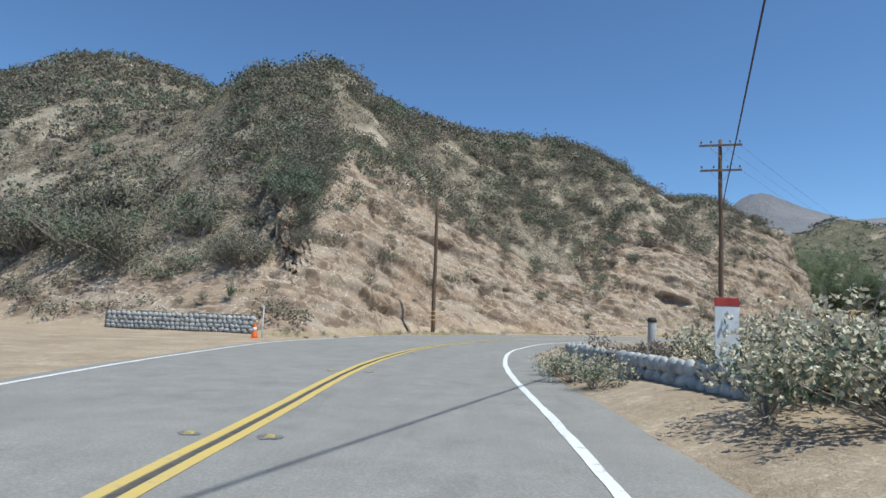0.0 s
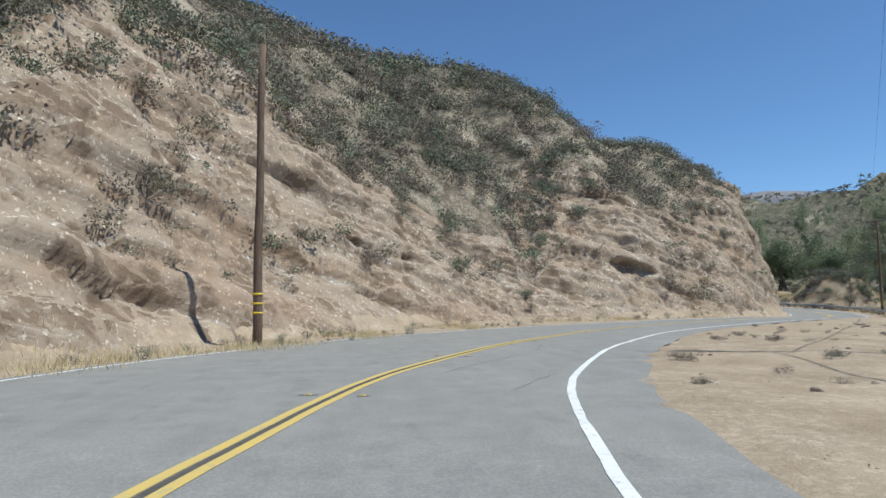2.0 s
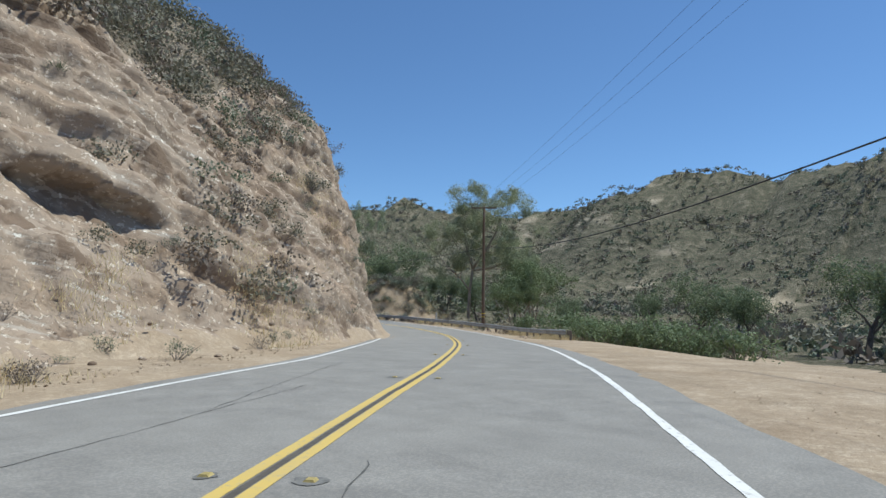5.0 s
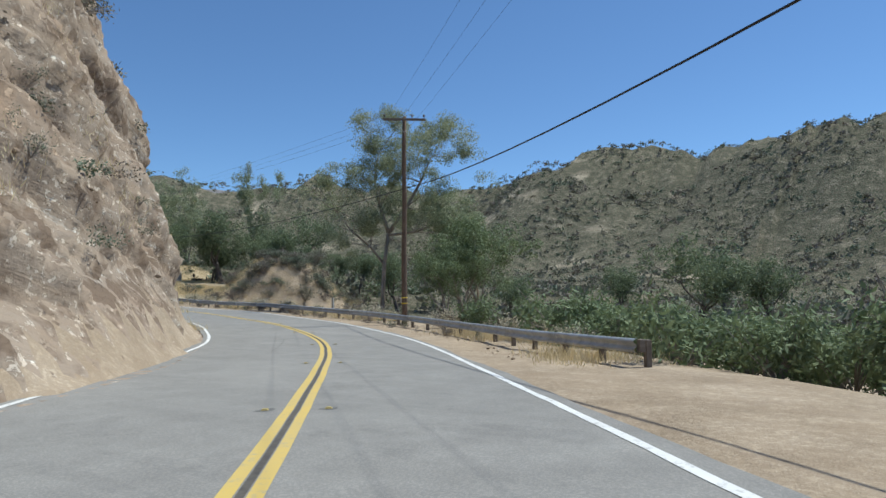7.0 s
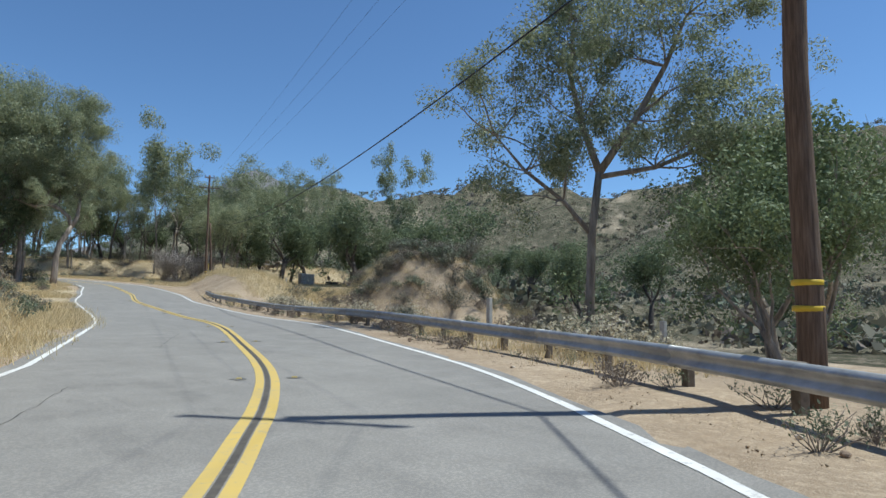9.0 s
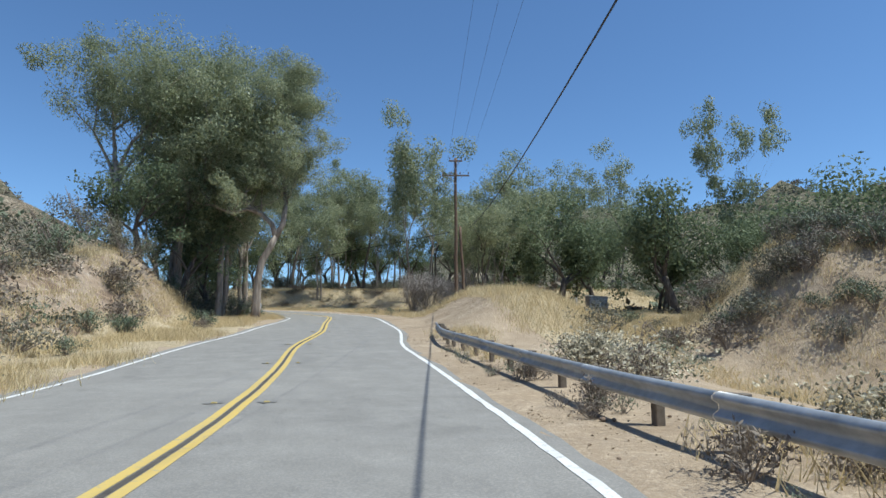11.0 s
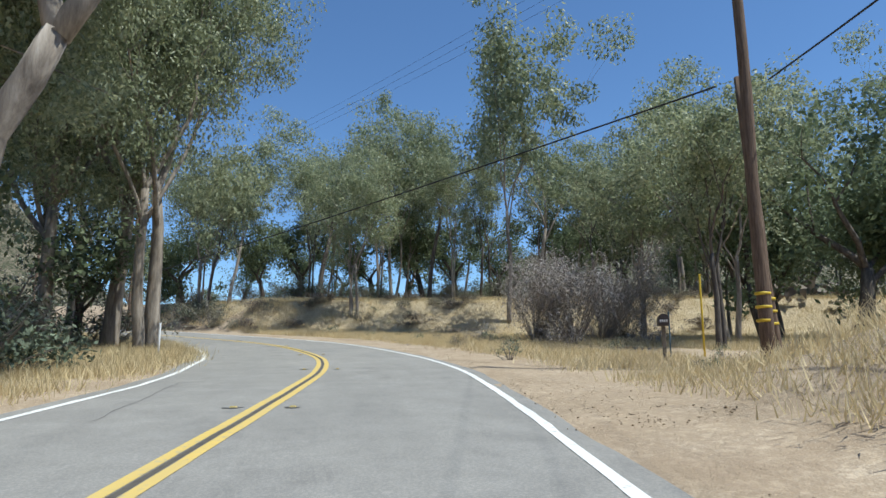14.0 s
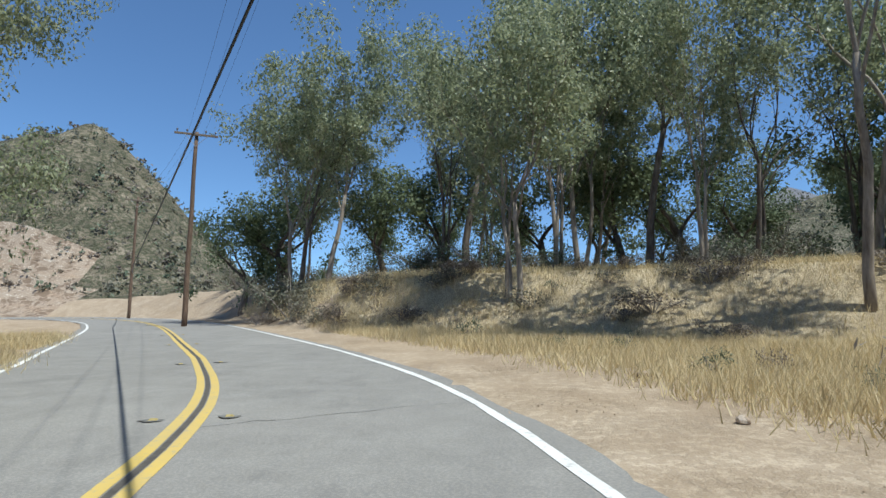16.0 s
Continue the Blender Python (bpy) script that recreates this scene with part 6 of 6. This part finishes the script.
def marker_sign():
    x, y = 0.75, -17.4
    p = empty_at("road_sign", x, y, ground_at(x, y) - 0.3, 4)
    s = Soup()
    s.box(0, 0.035, 0.6, 0.07, 0.05, 1.6, bevel=0.006)
    part("post", s.mesh("post", BLUE_STEEL), p, "blue-grey steel post")
    s = Soup()
    s.box(0, 0, 1.13, 0.38, 0.012, 1.06, bevel=0.005)
    panel = part("panel", s.mesh("panel", WHITE_PANEL), p, "plain white panel")
    s = Soup()
    s.box(0, -0.003, 1.60, 0.385, 0.016, 0.13, bevel=0.004)
    part("band", s.mesh("band", RED_PAINT), panel, "faded red top band")
    for hz in (0.75, 1.45):
        s = Soup()
        s.lathe([(0.012, 0), (0.012, 0.008), (0.005, 0.01)], 8)
        part("bolt", s.mesh("bolt", STEEL), panel, m=pose(0, -0.006, hz, 90, 0, 0))
    return tagged(p, "narrow white panel sign with a red top on a steel post", "road sign")


marker_sign()


def mailbox():
    x, y = upper(92.2, 149.1)
    p = empty_at("mailbox", x, y, ground_at(x, y), -25)
    s = Soup()
    s.box(0, 0, 0.5, 0.11, 0.11, 1.2, bevel=0.01)
    part("post", s.mesh("post", POST_WOOD), p)
    s = Soup()
    pr = [(-0.16, 0), (0.16, 0), (0.16, 0.2)] + [(0.16 * math.cos(k * math.pi / 8), 0.2 + 0.16 * math.sin(k * math.pi / 8)) for k in range(1, 8)] + [(-0.16, 0.2)]
    n = len(pr)
    s.add([(a, -0.25, 1.08 + b) for a, b in pr] + [(a, 0.25, 1.08 + b) for a, b in pr], [tuple(range(n)), tuple(reversed(range(n, 2 * n)))] + [(k, n + k, n + (k + 1) % n, (k + 1) % n) for k in range(n)])
    box = part("box", s.mesh("box", DARK_CAP), p, "dark weathered metal box")
    s = Soup()
    for k in range(4):
        s.box(-0.09 + 0.06 * k, -0.256, 1.22, 0.035, 0.006, 0.07)
    part("number_bars", s.mesh("number_bars", WHITE_BAND), box, "white bars")
    return tagged(p, "dark rural mailbox on a timber post", "mailbox")


mailbox()
